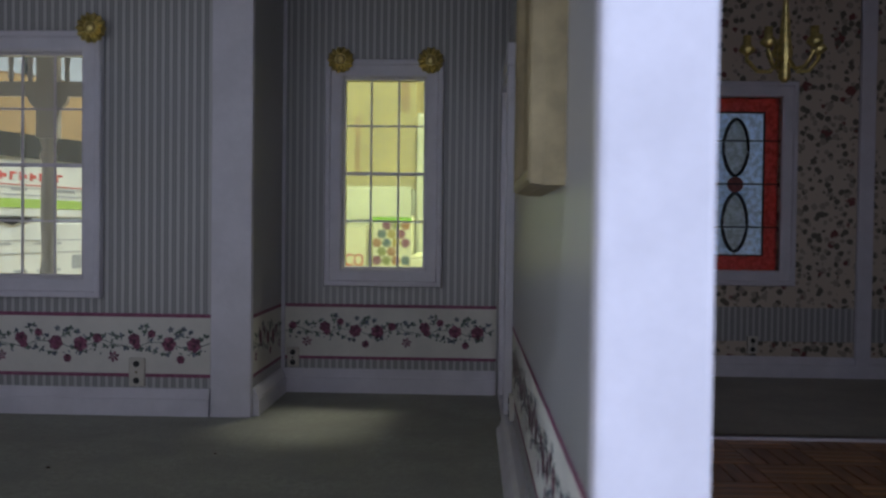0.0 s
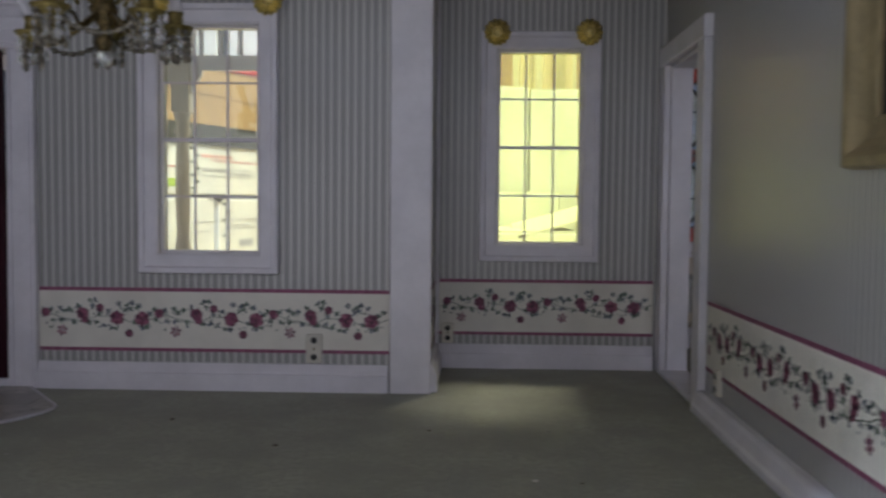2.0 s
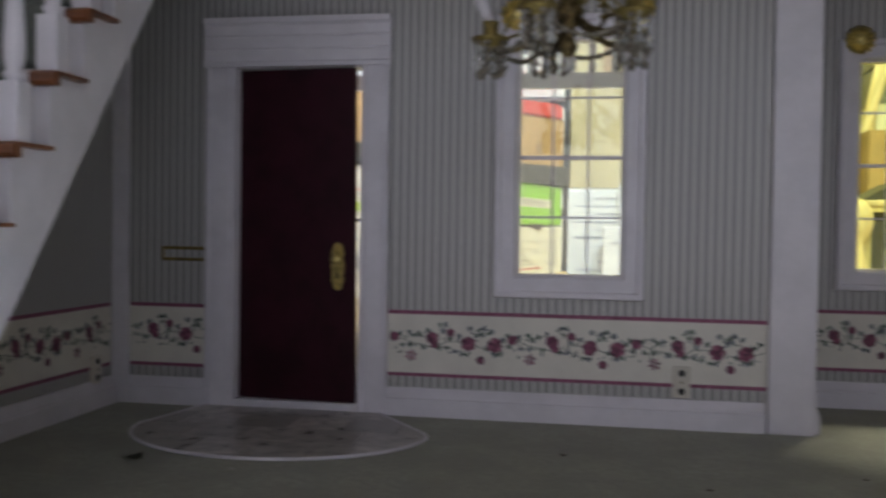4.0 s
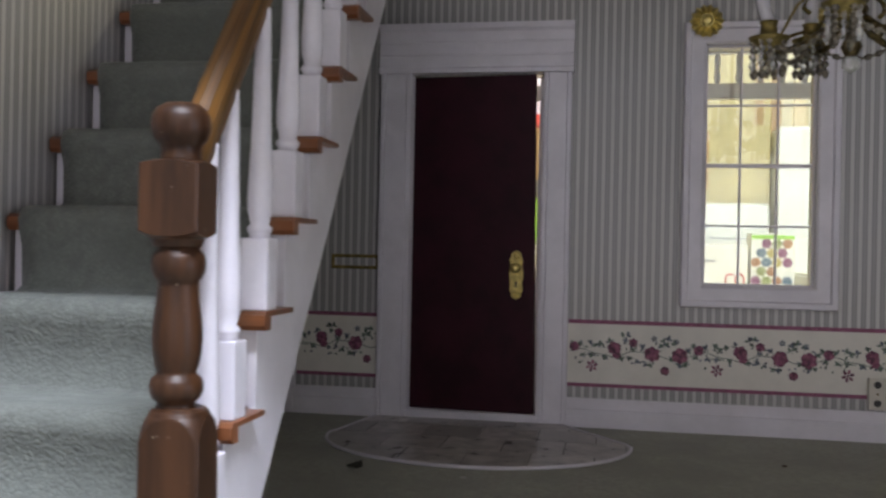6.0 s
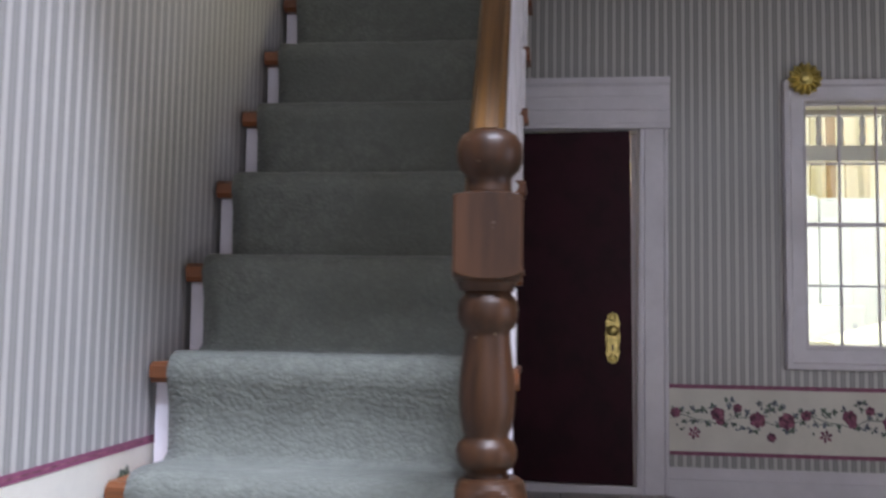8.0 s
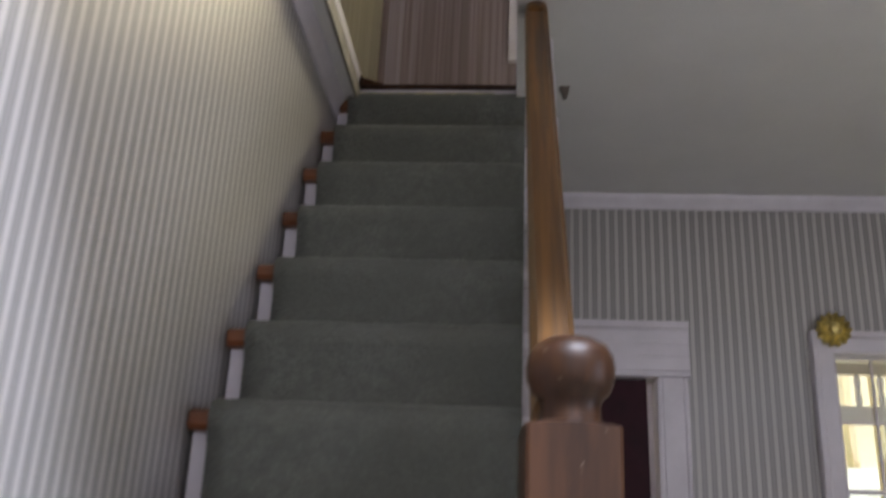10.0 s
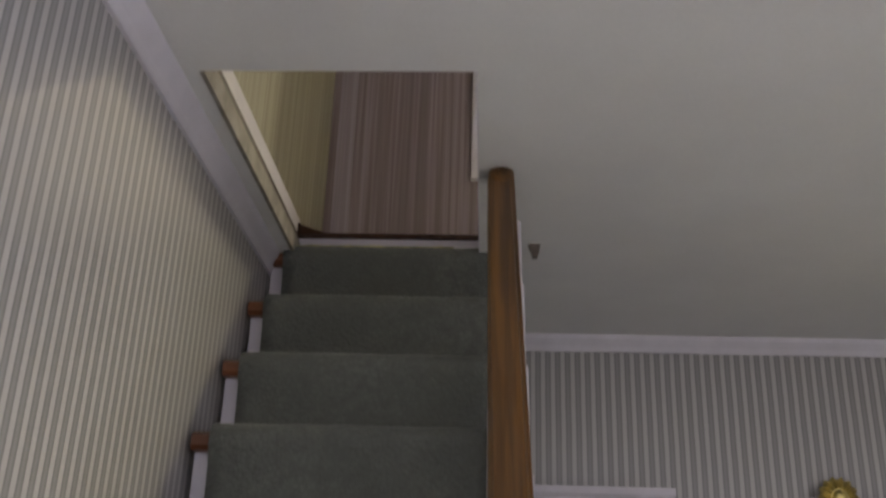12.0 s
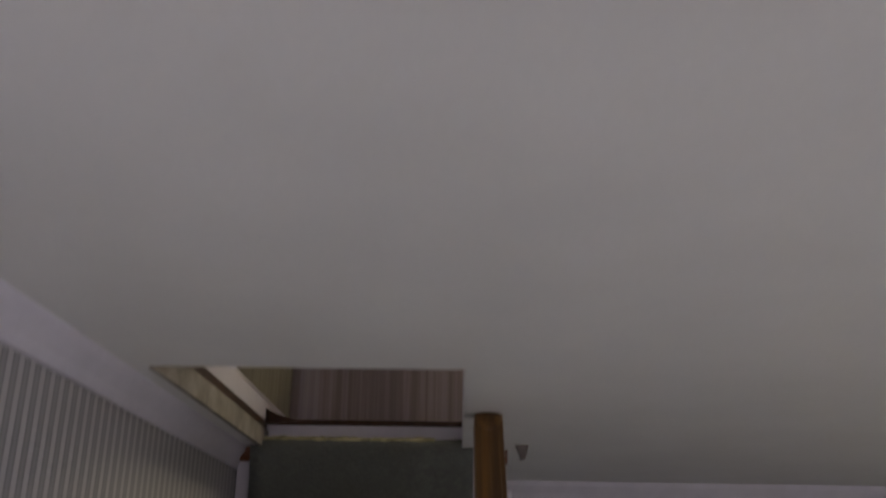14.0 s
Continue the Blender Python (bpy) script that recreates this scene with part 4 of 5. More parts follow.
lathe(bm, NX, NY, [(0.0046, 0.1046), (0.0042, 0.1056), (0.0041, 0.1074), (0.0044, 0.1084), (0.0055, 0.1094), (0.0061, 0.1110), (0.0062, 0.1126), (0.0060, 0.1143), (0.0051, 0.1159), (0.0034, 0.1169), (0.0015, 0.11725), (0.0003, 0.1173)], 32)
part("newel_post", bm, NEWELW, stair, "turned oak newel post with a ball top")
SL = RISE / RUN


def rail_top(y):
    return 0.2610 + SL * (y - 0.3394)


bm = bmesh.new()
ya, yb = NY + 0.0060, 0.3475
sec = [(-0.0038, -0.0080), (0.0038, -0.0080), (0.0044, -0.0050), (0.0040, -0.0024), (0.0028, -0.0005), (0, 0.0), (-0.0028, -0.0005), (-0.0040, -0.0024), (-0.0044, -0.0050)]
nrm = math.sqrt(1 + SL * SL)
ends = []
for y in (ya, yb):
    top = rail_top(y)
    ends.append([bm.verts.new(((NX if y == ya else HX0) * 0.5 + HX0 * 0.5 + u * 0.86, y, min(top + v * nrm, CZ - 0.0002))) for u, v in sec])
for k in range(9):
    bm.faces.new((ends[0][k], ends[0][(k + 1) % 9], ends[1][(k + 1) % 9], ends[1][k]))
bm.faces.new(ends[0][::-1])
bm.faces.new(ends[1])
part("handrail", bm, OAK, stair, "golden oak handrail rising to the ceiling")
for i in range(1, 8):
    y, z = nose(i)
    yc = y + (0.0064 if i > 1 else 0.0150)
    t = min(rail_top(yc) - 0.0080 * nrm + 0.001, CZ - 0.0005)
    q = 0.0037
    bm = bmesh.new()
    bb = z + 0.0185
    box(bm, NX - q, NX + q, yc - q, yc + q, z, bb, bevel=0.0004)
    lathe(bm, NX, yc, [(0.0030, bb - 0.0004), (0.0026, bb + 0.0008), (0.0032, bb + 0.0018), (0.0033, bb + 0.0026), (0.0024, bb + 0.0036), (0.0032, bb + 0.0070), (0.0033, bb + 0.0110), (0.0026, bb + 0.0260), (0.0019, t - 0.001), (0.0019, t)], 14)
    part("baluster", bm, WHITE, stair)
bm = bmesh.new()
prism(bm, [(-0.3984, CZ), (-0.3944, CZ), (-0.3948, CZ - 0.0022), (-0.3955, CZ - 0.0042), (-0.3970, CZ - 0.0044), (-0.3975, CZ - 0.0024)], 1, 0.3995, 0.4025)
part("bracket", bm, GREYW, stair, "small greyed wooden bracket under the ceiling")
bm = bmesh.new()
box(bm, LX, HOLE[1] + 0.010, HOLE[3] - 0.0020, HOLE[3] + 0.0010, UZ - 0.0009, UZ + 0.0008, bevel=0.0004)
part("landing_nosing", bm, NEWELW, stair, "dark wooden nosing at the landing")
bm = bmesh.new()
prism(bm, [(HOLE[0] - 0.004, UZ - 0.001), (HOLE[0] + 0.011, UZ), (HOLE[0] + 0.006, UZ + 0.0016), (HOLE[0] + 0.002, UZ + 0.0030), (HOLE[0] - 0.001, UZ + 0.0052)], 1, HOLE[3] - 0.0032, HOLE[3] - 0.0014)
part("landing_chip", bm, NEWELW, stair, "dark wooden chip in the landing corner")
boxes("landing_riser", WHITE, stair, [(TX0 + 0.0005, HOLE[1] + 0.006, HOLE[3] - 0.0004, HOLE[3] + 0.0012, RISE * 11 - 0.001, UZ - 0.0003)], label="white riser under the landing nosing")
bm = bmesh.new()
ytop, ztop = nose(11)
lower, upper = [], []
for k in range(61):
    x = cx0 + 0.0008 + (cx1 - cx0 - 0.0130) * k / 60
    n1, n2 = noise.noise(Vector((x * 700, 3.1, 0))), noise.noise(Vector((x * 260, 7.7, 0)))
    lower.append(bm.verts.new((x, ytop - CT * 0.62 - 0.0003 * n2, ztop + CT * 0.72)))
    upper.append(bm.verts.new((x, ytop + 0.0010, ztop + CT + 0.0004 + 0.0004 * n1 + 0.0003 * n2)))
for k in range(60):
    bm.faces.new((lower[k], lower[k + 1], upper[k + 1], upper[k]))
geo = bmesh.ops.extrude_face_region(bm, geom=bm.faces[:])
for v in geo["geom"]:
    if isinstance(v, bmesh.types.BMVert):
        v.co.z -= 0.0006
part("frayed_edge", bm, YELLOWED, stair, "frayed yellowed backing along the carpet's top end")
bm = bmesh.new()
lathe(bm, HX0, 0.3475, [(0.0036, CZ - 0.0075), (0.0038, CZ - 0.0040), (0.0035, CZ - 0.0002)], 16)
part("rail_end", bm, OAK, stair, "rounded upper end of the handrail")

# ---- entry tiles ----
CX, CY, EA, EB = -0.3745, 0.4520, 0.0692, 0.0545
arc = [(CX - EA * math.cos(math.pi * k / 40), CY - EB * math.sin(math.pi * k / 40)) for k in range(41)]
oval = arc + [(CX + EA * 0.97, CY + 0.006), (-0.3390, BY - 0.0047), (-0.4340, BY - 0.0047), (CX - EA * 0.97, CY + 0.006)]
tiles = thing("entry_tiles", (CX, CY, 0), "oval patch of grey stone tiles with a white cord edge", "tiled mat")


def clip(poly, cell):
    x0, x1, y0, y1 = cell
    for ax, lim, keep in ((0, x0, 1), (0, x1, -1), (1, y0, 1), (1, y1, -1)):
        res = []
        for p, q in zip(poly, poly[1:] + poly[:1]):
            ip, iq = (p[ax] - lim) * keep >= 0, (q[ax] - lim) * keep >= 0
            if ip:
                res.append(p)
            if ip != iq:
                s = (lim - p[ax]) / (q[ax] - p[ax])
                res.append((p[0] + s * (q[0] - p[0]), p[1] + s * (q[1] - p[1])))
        poly = res
        if len(poly) < 3:
            return []
    return poly


bm = bmesh.new()
prism(bm, oval, 2, 0.0, 0.0006)
part("bed", bm, GROUT, tiles)
for i in range(-4, 4):
    for j in range(-3, 4):
        w = 0.0268
        off = 0.5 * w * (j % 2)
        c = clip(oval, (CX + i * w + off + 0.0003, CX + (i + 1) * w + off - 0.0003, CY + j * w + 0.0003 + 0.004, CY + (j + 1) * w - 0.0003 + 0.004))
        if len(c) >= 3:
            bm = bmesh.new()
            prism(bm, c, 2, 0.0006, 0.0011)
            part("tile", bm, STONE, tiles)
bm = bmesh.new()
edge = [(x, y, 0.0009) for x, y in oval[-1:] + arc + oval[41:42]]
edge = [(-0.4340, BY - 0.0060, 0.0009)] + edge + [(-0.3390, BY - 0.0060, 0.0009)]
tube(bm, edge, 0.0008, 8)
part("cord_edge", bm, WHITE, tiles, "white cord edging")

# ---- small wall things ----
slot = thing("mail_slot", (-0.447, BY, 0.080), "brass rectangular mail slot frame on striped wallpaper", "mail slot")
bm = bmesh.new()
mitred(bm, (-0.4590, -0.4366, 0.0780, 0.0822), BY, [(0, 0), (0, 0.0008), (0.0008, 0.0011), (0.0017, 0.0008), (0.0017, 0)])
part("frame", bm, OLDB, slot)
bm = bmesh.new()
box(bm, -0.4590, -0.4366, BY - 0.0005, BY - 0.0002, 0.0780, 0.0822)
part("flap", bm, PAPER, slot)


def outlet(where, axis, w=0.0036, hh=0.0060, gap=0.0030, faces=-1):
    """An ivory wall outlet: plate, two dark sockets and a screw; axis 0 on a wall facing -y, 1 on one facing along x."""
    x, y, z = where
    t = thing("wall_outlet", where, "ivory plastic wall outlet with two dark sockets", "outlet", "wall outlets")
    d = 0.0026
    bm = bmesh.new()
    if axis == 0:
        box(bm, x - w, x + w, y - d, y, z - hh, z + hh, bevel=0.0006)
    else:
        box(bm, min(x, x + faces * d), max(x, x + faces * d), y - w, y + w, z - hh, z + hh, bevel=0.0006)
    part("plate", bm, PLATE, t)
    front = (y - d) if axis == 0 else x + faces * d
    out = -1 if axis == 0 else faces
    for s in (-1, 1):
        bm = bmesh.new()
        prism(bm, disc(12, 0.0017, x if axis == 0 else y, z + s * gap), 1 if axis == 0 else 0, front - out * 0.0002, front + out * 0.0003)
        part("socket", bm, BLACKP, t)
    bm = bmesh.new()
    prism(bm, disc(8, 0.0006, x if axis == 0 else y, z), 1 if axis == 0 else 0, front - out * 0.0002, front + out * 0.0002)
    part("screw", bm, DULLB, t)
    return t


outlet((-0.1902, BY, 0.0227), 0, 0.0041, 0.0076, 0.0044)
outlet((-0.1225, AY, 0.0210), 0)
outlet((RX, 0.4470, 0.0185), 1)
outlet((RX, 0.2480, 0.0190), 1)
outlet((LX, 0.4827, 0.0200), 1, 0.0040, 0.0074, 0.0042, 1)
outlet((0.180, RY, 0.0220), 0)

pic = thing("framed_picture", (RX, 0.2630, 0.11), "dark oil painting in a broad pale-gilt wooden frame", "picture")
PY0, PY1, PZ0, PZ1 = 0.2195, 0.2935, 0.1105, 0.2300
bm = bmesh.new()
outl = [(0.0, 0.0020), (0.0, 0.0032), (0.0012, 0.0040), (0.0024, 0.0034), (0.0060, 0.0042), (0.0085, 0.0058), (0.0100, 0.0076), (0.0112, 0.0082), (0.0132, 0.0082), (0.0140, 0.0076), (0.0143, 0.0050), (0.0145, 0.0048), (0.0145, 0.0)]
rings = []
o = 0.0145
for sy, sz, cy, cz in ((-1, -1, PY0 + o, PZ0 + o), (1, -1, PY1 - o, PZ0 + o), (1, 1, PY1 - o, PZ1 - o), (-1, 1, PY0 + o, PZ1 - o)):
    rings.append([bm.verts.new((RX - q, cy + sy * u, cz + sz * u)) for u, q in outl])
for k in range(4):
    a, b = rings[k], rings[(k + 1) % 4]
    for i in range(len(outl) - 1):
        bm.faces.new((a[i], a[i + 1], b[i + 1], b[i]))
part("frame", bm, GOLD, pic, "gilded frame with a raised outer edge")
boxes("canvas", CANV, pic, [(RX - 0.0024, RX, PY0 + o, PY1 - o, PZ0 + o, PZ1 - o)])
bm = bmesh.new()
prism(bm, disc(22, 0.0105, 0.2660, 0.1470, 0.22, 3), 0, RX - 0.0026, RX - 0.0024)
part("painted_shape", bm, CANV2, pic, "dim reddish-brown patch of paint")
bm = bmesh.new()
prism(bm, disc(18, 0.0058, 0.2640, 0.1640, 0.12, 2), 0, RX - 0.0027, RX - 0.0024)
part("painted_shape", bm, CANV3, pic, "dim tan patch of paint")

# ---- chandelier ----
HX, HY = -0.2400, 0.3520
lamp = thing("chandelier", (HX, HY, CZ), "antique brass chandelier with white candles and crystal drops", "chandelier")
bm = bmesh.new()
tube(bm, [(HX, HY, CZ - 0.0002), (HX, HY, 0.205)], 0.0008)
part("chain", bm, DULLB, lamp)
bm = bmesh.new()
lathe(bm, HX, HY, [(0.0080, CZ - 0.0050), (0.0085, CZ - 0.0030), (0.0050, CZ - 0.0010), (0.0050, CZ - 0.0001)], 18)
part("canopy", bm, DULLB, lamp)
bm = bmesh.new()
lathe(bm, HX, HY, [(0.0006, 0.1520), (0.0022, 0.1535), (0.0034, 0.1560), (0.0022, 0.1585), (0.0016, 0.1610), (0.0044, 0.1650), (0.0052, 0.1680), (0.0030, 0.1715), (0.0016, 0.1760), (0.0032, 0.1800), (0.0036, 0.1830), (0.0014, 0.1900), (0.0010, 0.2060)], 16)
part("stem", bm, DULLB, lamp)
bm = bmesh.new()
bmesh.ops.create_icosphere(bm, subdivisions=1, radius=0.0034, matrix=Matrix.Translation((HX, HY, 0.1505)))
part("crystal_drop", bm, CRYS, lamp)
SAG = [0.0010, 0.0012, 0.0056, 0.0010, 0.0010]
for k in range(5):
    sag = SAG[k]
    a = 2 * math.pi * k / 5 + 0.62
    dx, dy = math.cos(a), math.sin(a)

    def at(r, z):
        return (HX + r * dx, HY + r * dy, z)
    bm = bmesh.new()
    tube(bm, [at(0.003, 0.1660), at(0.009, 0.1610), at(0.016, 0.1590 - sag * 0.5), at(0.022, 0.1602 - sag), at(0.0245, 0.1630 - sag), at(0.0258, 0.1660 - sag)], [0.0013, 0.0012, 0.0012, 0.0012, 0.0011, 0.0011])
    tube(bm, [at(0.012, 0.1598 - sag * 0.4), at(0.015, 0.1640 - sag * 0.5), at(0.019, 0.1655 - sag), at(0.0215, 0.1630 - sag)], 0.0007, 6)
    arm = part("arm", bm, DULLB, lamp)
    cx_, cy_, _ = at(0.0258, 0)
    bm = bmesh.new()
    lathe(bm, cx_, cy_, [(rr, zz - sag) for rr, zz in ((0.0012, 0.1575), (0.0020, 0.1610), (0.0060, 0.1640), (0.0066, 0.1652), (0.0030, 0.1656), (0.0026, 0.1690), (0.0030, 0.1705))], 14)
    part("candle_cup", bm, OLDB, arm)
    bm = bmesh.new()
    lathe(bm, cx_, cy_, [(0.0022, 0.1700 - sag), (0.0022, 0.1880 - sag), (0.0012, 0.1890 - sag)], 10)
    if k == 2:
        bmesh.ops.rotate(bm, verts=bm.verts[:], cent=(cx_, cy_, 0.170 - sag), matrix=Matrix.Rotation(radians(33), 3, Vector((0.50, -0.42, 0))))
    part("candle", bm, WHITE, arm, "white candle tube leaning outward" if k == 2 else "white candle tube")
    for q in range(12):
        b = 2 * math.pi * q / 12 + k
        reach = 0.0050 if q % 3 else 0.0024
        bm = bmesh.new()
        prof, z = [], 0.1642 - sag
        n = 4 + (q * 5 + k * 3) % 2
        for j in range(n):
            r = (0.0009 + 0.0004 * ((q + j * 2 + k) % 3) / 2) * (1.15 if j == n - 1 else 1.0)
            tall = r * (3.0 if j == n - 1 else 2.0)
            prof += [(0.0003, z), (r * 0.8, z - tall * 0.28), (r, z - tall * 0.5), (r * 0.7, z - tall * 0.78)]
            z -= tall
        prof.append((0.0002, z))
        lathe(bm, cx_ + reach * math.cos(b), cy_ + reach * math.sin(b), prof[::-1], 6)
        for f in bm.faces:
            f.smooth = False
        part("crystal_string", bm, SMOKY if (q + k) % 2 else CRYS, arm, "string of faceted crystal beads")
    bm = bmesh.new()
    a2 = 2 * math.pi * (k + 1) / 5 + 0.62
    p, p2 = Vector(at(0.0258, 0.1640 - sag)), Vector((HX + 0.0258 * math.cos(a2), HY + 0.0258 * math.sin(a2), 0.1640 - SAG[(k + 1) % 5]))
    swag, thick = [], []
    for j in range(37):
        f = j / 36
        swag.append(p.lerp(p2, f) + Vector((0, 0, -0.0070 * 4 * f * (1 - f))))
        thick.append(0.0003 + 0.0009 * abs(math.sin(math.pi * 9 * f)))
    tube(bm, swag, thick, 6)
    part("bead_swag", bm, SMOKY, arm, "swag of smoky crystal beads")
    bm = bmesh.new()
    tube(bm, [at(0.0035, 0.1790), at(0.010, 0.1765), at(0.017, 0.1700), at(0.0225, 0.1650 - sag)], 0.0005, 6)
    tube(bm, [at(0.0040, 0.1700), at(0.0085, 0.1740), at(0.0135, 0.1728), at(0.0150, 0.1690), at(0.0128, 0.1672)], 0.0008, 6)
    part("scroll", bm, OLDB, arm, "brass scroll on the arm")

# ---- bits on the carpet ----
bm = bmesh.new()
lf = leaf(-0.4148, 0.3900, 0.0098, radians(68))
vs = [bm.verts.new((x, y, 0.0008 + 0.0012 * (k % 3 == 0))) for k, (x, y) in enumerate(lf)]
bm.faces.new(vs)
geo = bmesh.ops.extrude_face_region(bm, geom=bm.faces[:])
for v in geo["geom"]:
    if isinstance(v, bmesh.types.BMVert):
        v.co.z -= 0.0007
tagged(part("dried_leaf", bm, plain("dried_leaf", (0.055, 0.055, 0.035), 0.8)), "small dark dried leaf lying on the carpet", "leaf")
crumb = None
for k in range(16):
    x, y, s_ = rnd.uniform(-0.44, -0.06), rnd.uniform(0.30, 0.44), rnd.uniform(0.0004, 0.0009)
    if abs(x + 0.3757) < 0.07 and y > 0.39 or x < -0.40:
        continue
    bm = bmesh.new()
    bmesh.ops.create_icosphere(bm, subdivisions=1, radius=s_, matrix=Matrix.Translation((x, y, s_ * 0.5)) @ Matrix.Diagonal((1.6, 1.0, 0.6, 1)))
    tagged(part("crumb", bm, STONE if k % 3 else NEWELW), "tiny grey crumb of debris on the green carpet", "debris", "crumbs on the carpet")

# ---- rose room ----


def stained(name, rect):
    x0, x1, z0, z1 = rect
    y = RY
    w = thing(name, ((x0 + x1) / 2, y, z0), "stained glass window with red border and two pale ovals", "window", kind="structure")
    bm = bmesh.new()
    mitred(bm, rect, y, FRAME)
    part("window_frame", bm, WHITE, w)
    redg, blueg, paleg = SG
    b = 0.0102
    bm = bmesh.new()
    for d in ((x0, x0 + b, z0, z1), (x1 - b, x1, z0, z1), (x0 + b, x1 - b, z0, z0 + b), (x0 + b, x1 - b, z1 - b, z1)):
        box(bm, d[0], d[1], y + 0.0046, y + 0.0054, d[2], d[3])
    part("red_pane", bm, redg, w, "red glass border")
    bm = bmesh.new()
    box(bm, x0 + b, x1 - b, y + 0.0048, y + 0.0052, z0 + b, z1 - b)
    part("blue_pane", bm, blueg, w, "pale blue textured glass")
    cx, cz, hw = (x0 + x1) / 2, (z0 + z1) / 2 - 0.0004, 0.0100
    for s, off, hh in ((-1, 0.0262, 0.0203), (1, 0.0258, 0.0198)):
        zc = cz + s * off
        lens = []
        for k in range(20):
            a = 2 * math.pi * k / 20
            lens.append((cx + hw * 0.85 * math.cos(a) * abs(math.cos(a)) ** 0.2, zc + hh * math.sin(a)))
        bm = bmesh.new()
        prism(bm, lens, 1, y + 0.0036, y + 0.0046)
        part("oval_pane", bm, paleg, w, "pale green oval glass")
        bm = bmesh.new()
        tube(bm, [(p[0], y + 0.0040, p[1]) for p in lens + lens[:2]], 0.0013, 6)
        part("lead", bm, BLACKP, w)
    bm = bmesh.new()
    prism(bm, disc(16, 0.0055, cx, cz), 1, y + 0.0030, y + 0.0046)
    part("round_pane", bm, redg, w, "red round glass")
    bm = bmesh.new()
    mitred(bm, (x0 + b, x1 - b, z0 + b, z1 - b), y + 0.0046, [(-0.0006, 0), (-0.0006, 0.0012), (0.0006, 0.0012), (0.0006, 0)])
    for k in (1, 2, 3):
        z = z0 + (z1 - z0) * k / 4
        box(bm, x0, x1, y + 0.0022, y + 0.0030, z - 0.0005, z + 0.0005)
    part("lead", bm, BLACKP, w)
    return w


def stained_glass(name, colour, clear=0.62):
    m, nt, b = nodes_of(name)
    pos = position(nt)
    swirl = noise_node(nt, pos, 260.0)
    nt.links.new(mix(nt, ramp(nt, swirl, 0.36, 0.66), tuple(c * 0.55 for c in colour), tuple(min(1.0, c * 1.25 + 0.01) for c in colour)), b.inputs["Base Color"])
    b.inputs["Roughness"].default_value = 0.35
    b.inputs["Transmission Weight"].default_value = clear
    bump(nt, noise_node(nt, pos, 350.0), 0.6, 0.0005, b)
    return m


SG = (stained_glass("red_glass", (0.24, 0.010, 0.006)), stained_glass("blue_glass", (0.33, 0.48, 0.80)), stained_glass("pale_glass", (0.96, 0.96, 0.78), 0.80))
stained("window_3", SW1)
stained("window_4", SW2)

l2 = thing("brass_chandelier", (0.117, 0.42, CZ), "polished brass chandelier with curved arms", "chandelier")
bm = bmesh.new()
lathe(bm, 0.117, 0.42, [(0.0010, 0.1640), (0.0026, 0.1660), (0.0022, 0.1700), (0.0034, 0.1760), (0.0024, 0.1830), (0.0018, 0.1900), (0.0010, 0.2000), (0.0010, CZ - 0.002), (0.0060, CZ - 0.002), (0.0060, CZ - 0.0001)], 16)
part("stem", bm, BRASS, l2)
for k in range(5):
    a = 2 * math.pi * k / 5 + 0.2
    dx, dy = math.cos(a), math.sin(a)
    bm = bmesh.new()
    tube(bm, [(0.117 + r * dx, 0.42 + r * dy, z) for r, z in ((0.002, 0.1740), (0.006, 0.1690), (0.011, 0.1695), (0.0155, 0.1745), (0.0155, 0.1780))], 0.0010)
    arm = part("arm", bm, BRASS, l2)
    bm = bmesh.new()
    lathe(bm, 0.117 + 0.0155 * dx, 0.42 + 0.0155 * dy, [(0.0010, 0.1765), (0.0036, 0.1785), (0.0030, 0.1800), (0.0018, 0.1812), (0.0018, 0.1850)], 12)
    part("candle_cup", bm, BRASS, arm)

# ---- porch outside the entry ----
porch = thing("porch", (-0.3, 0.60, -0.012), "white dollhouse porch with turned posts and a spindle frieze", "porch")
PYY = 0.648
boxes("deck", WHITE, porch, [(-0.52, -0.141, BY + 0.010, 0.680, -0.012, -0.002)])
boxes("porch_roof", WHITE, porch, [(-0.52, -0.141, BY + 0.0105, 0.690, 0.2420, 0.2540)])
for x in (-0.304, -0.146, -0.462):
    bm = bmesh.new()
    y = PYY
    box(bm, x - 0.0062, x + 0.0062, y - 0.0062, y + 0.0062, -0.002, 0.048, bevel=0.0006)
    box(bm, x - 0.0062, x + 0.0062, y - 0.0062, y + 0.0062, 0.158, 0.242, bevel=0.0006)
    lathe(bm, x, y, [(0.0058, 0.0475), (0.0038, 0.052), (0.0056, 0.056), (0.0060, 0.064), (0.0042, 0.076), (0.0050, 0.098), (0.0048, 0.122), (0.0040, 0.141), (0.0057, 0.146), (0.0040, 0.151), (0.0057, 0.156), (0.0057, 0.1585)], 18)
    part("porch_post", bm, WHITE, porch)
    for s in (-1, 1):
        bm = bmesh.new()
        prism(bm, [(x + s * 0.0062, 0.1864), (x + s * 0.0062, 0.1690), (x + s * 0.0082, 0.1770), (x + s * 0.0130, 0.1825), (x + s * 0.0140, 0.1864)], 1, y - 0.002, y + 0.002)
        part("scroll_bracket", bm, WHITE, porch)
for z0, z1 in ((0.1864, 0.1962), (0.2152, 0.2225)):
    for xa, xb in ((-0.4558, -0.3102), (-0.2978, -0.1522)):
        boxes("frieze_rail", WHITE, porch, [(xa, xb, PYY - 0.0025, PYY + 0.0025, z0, z1)])
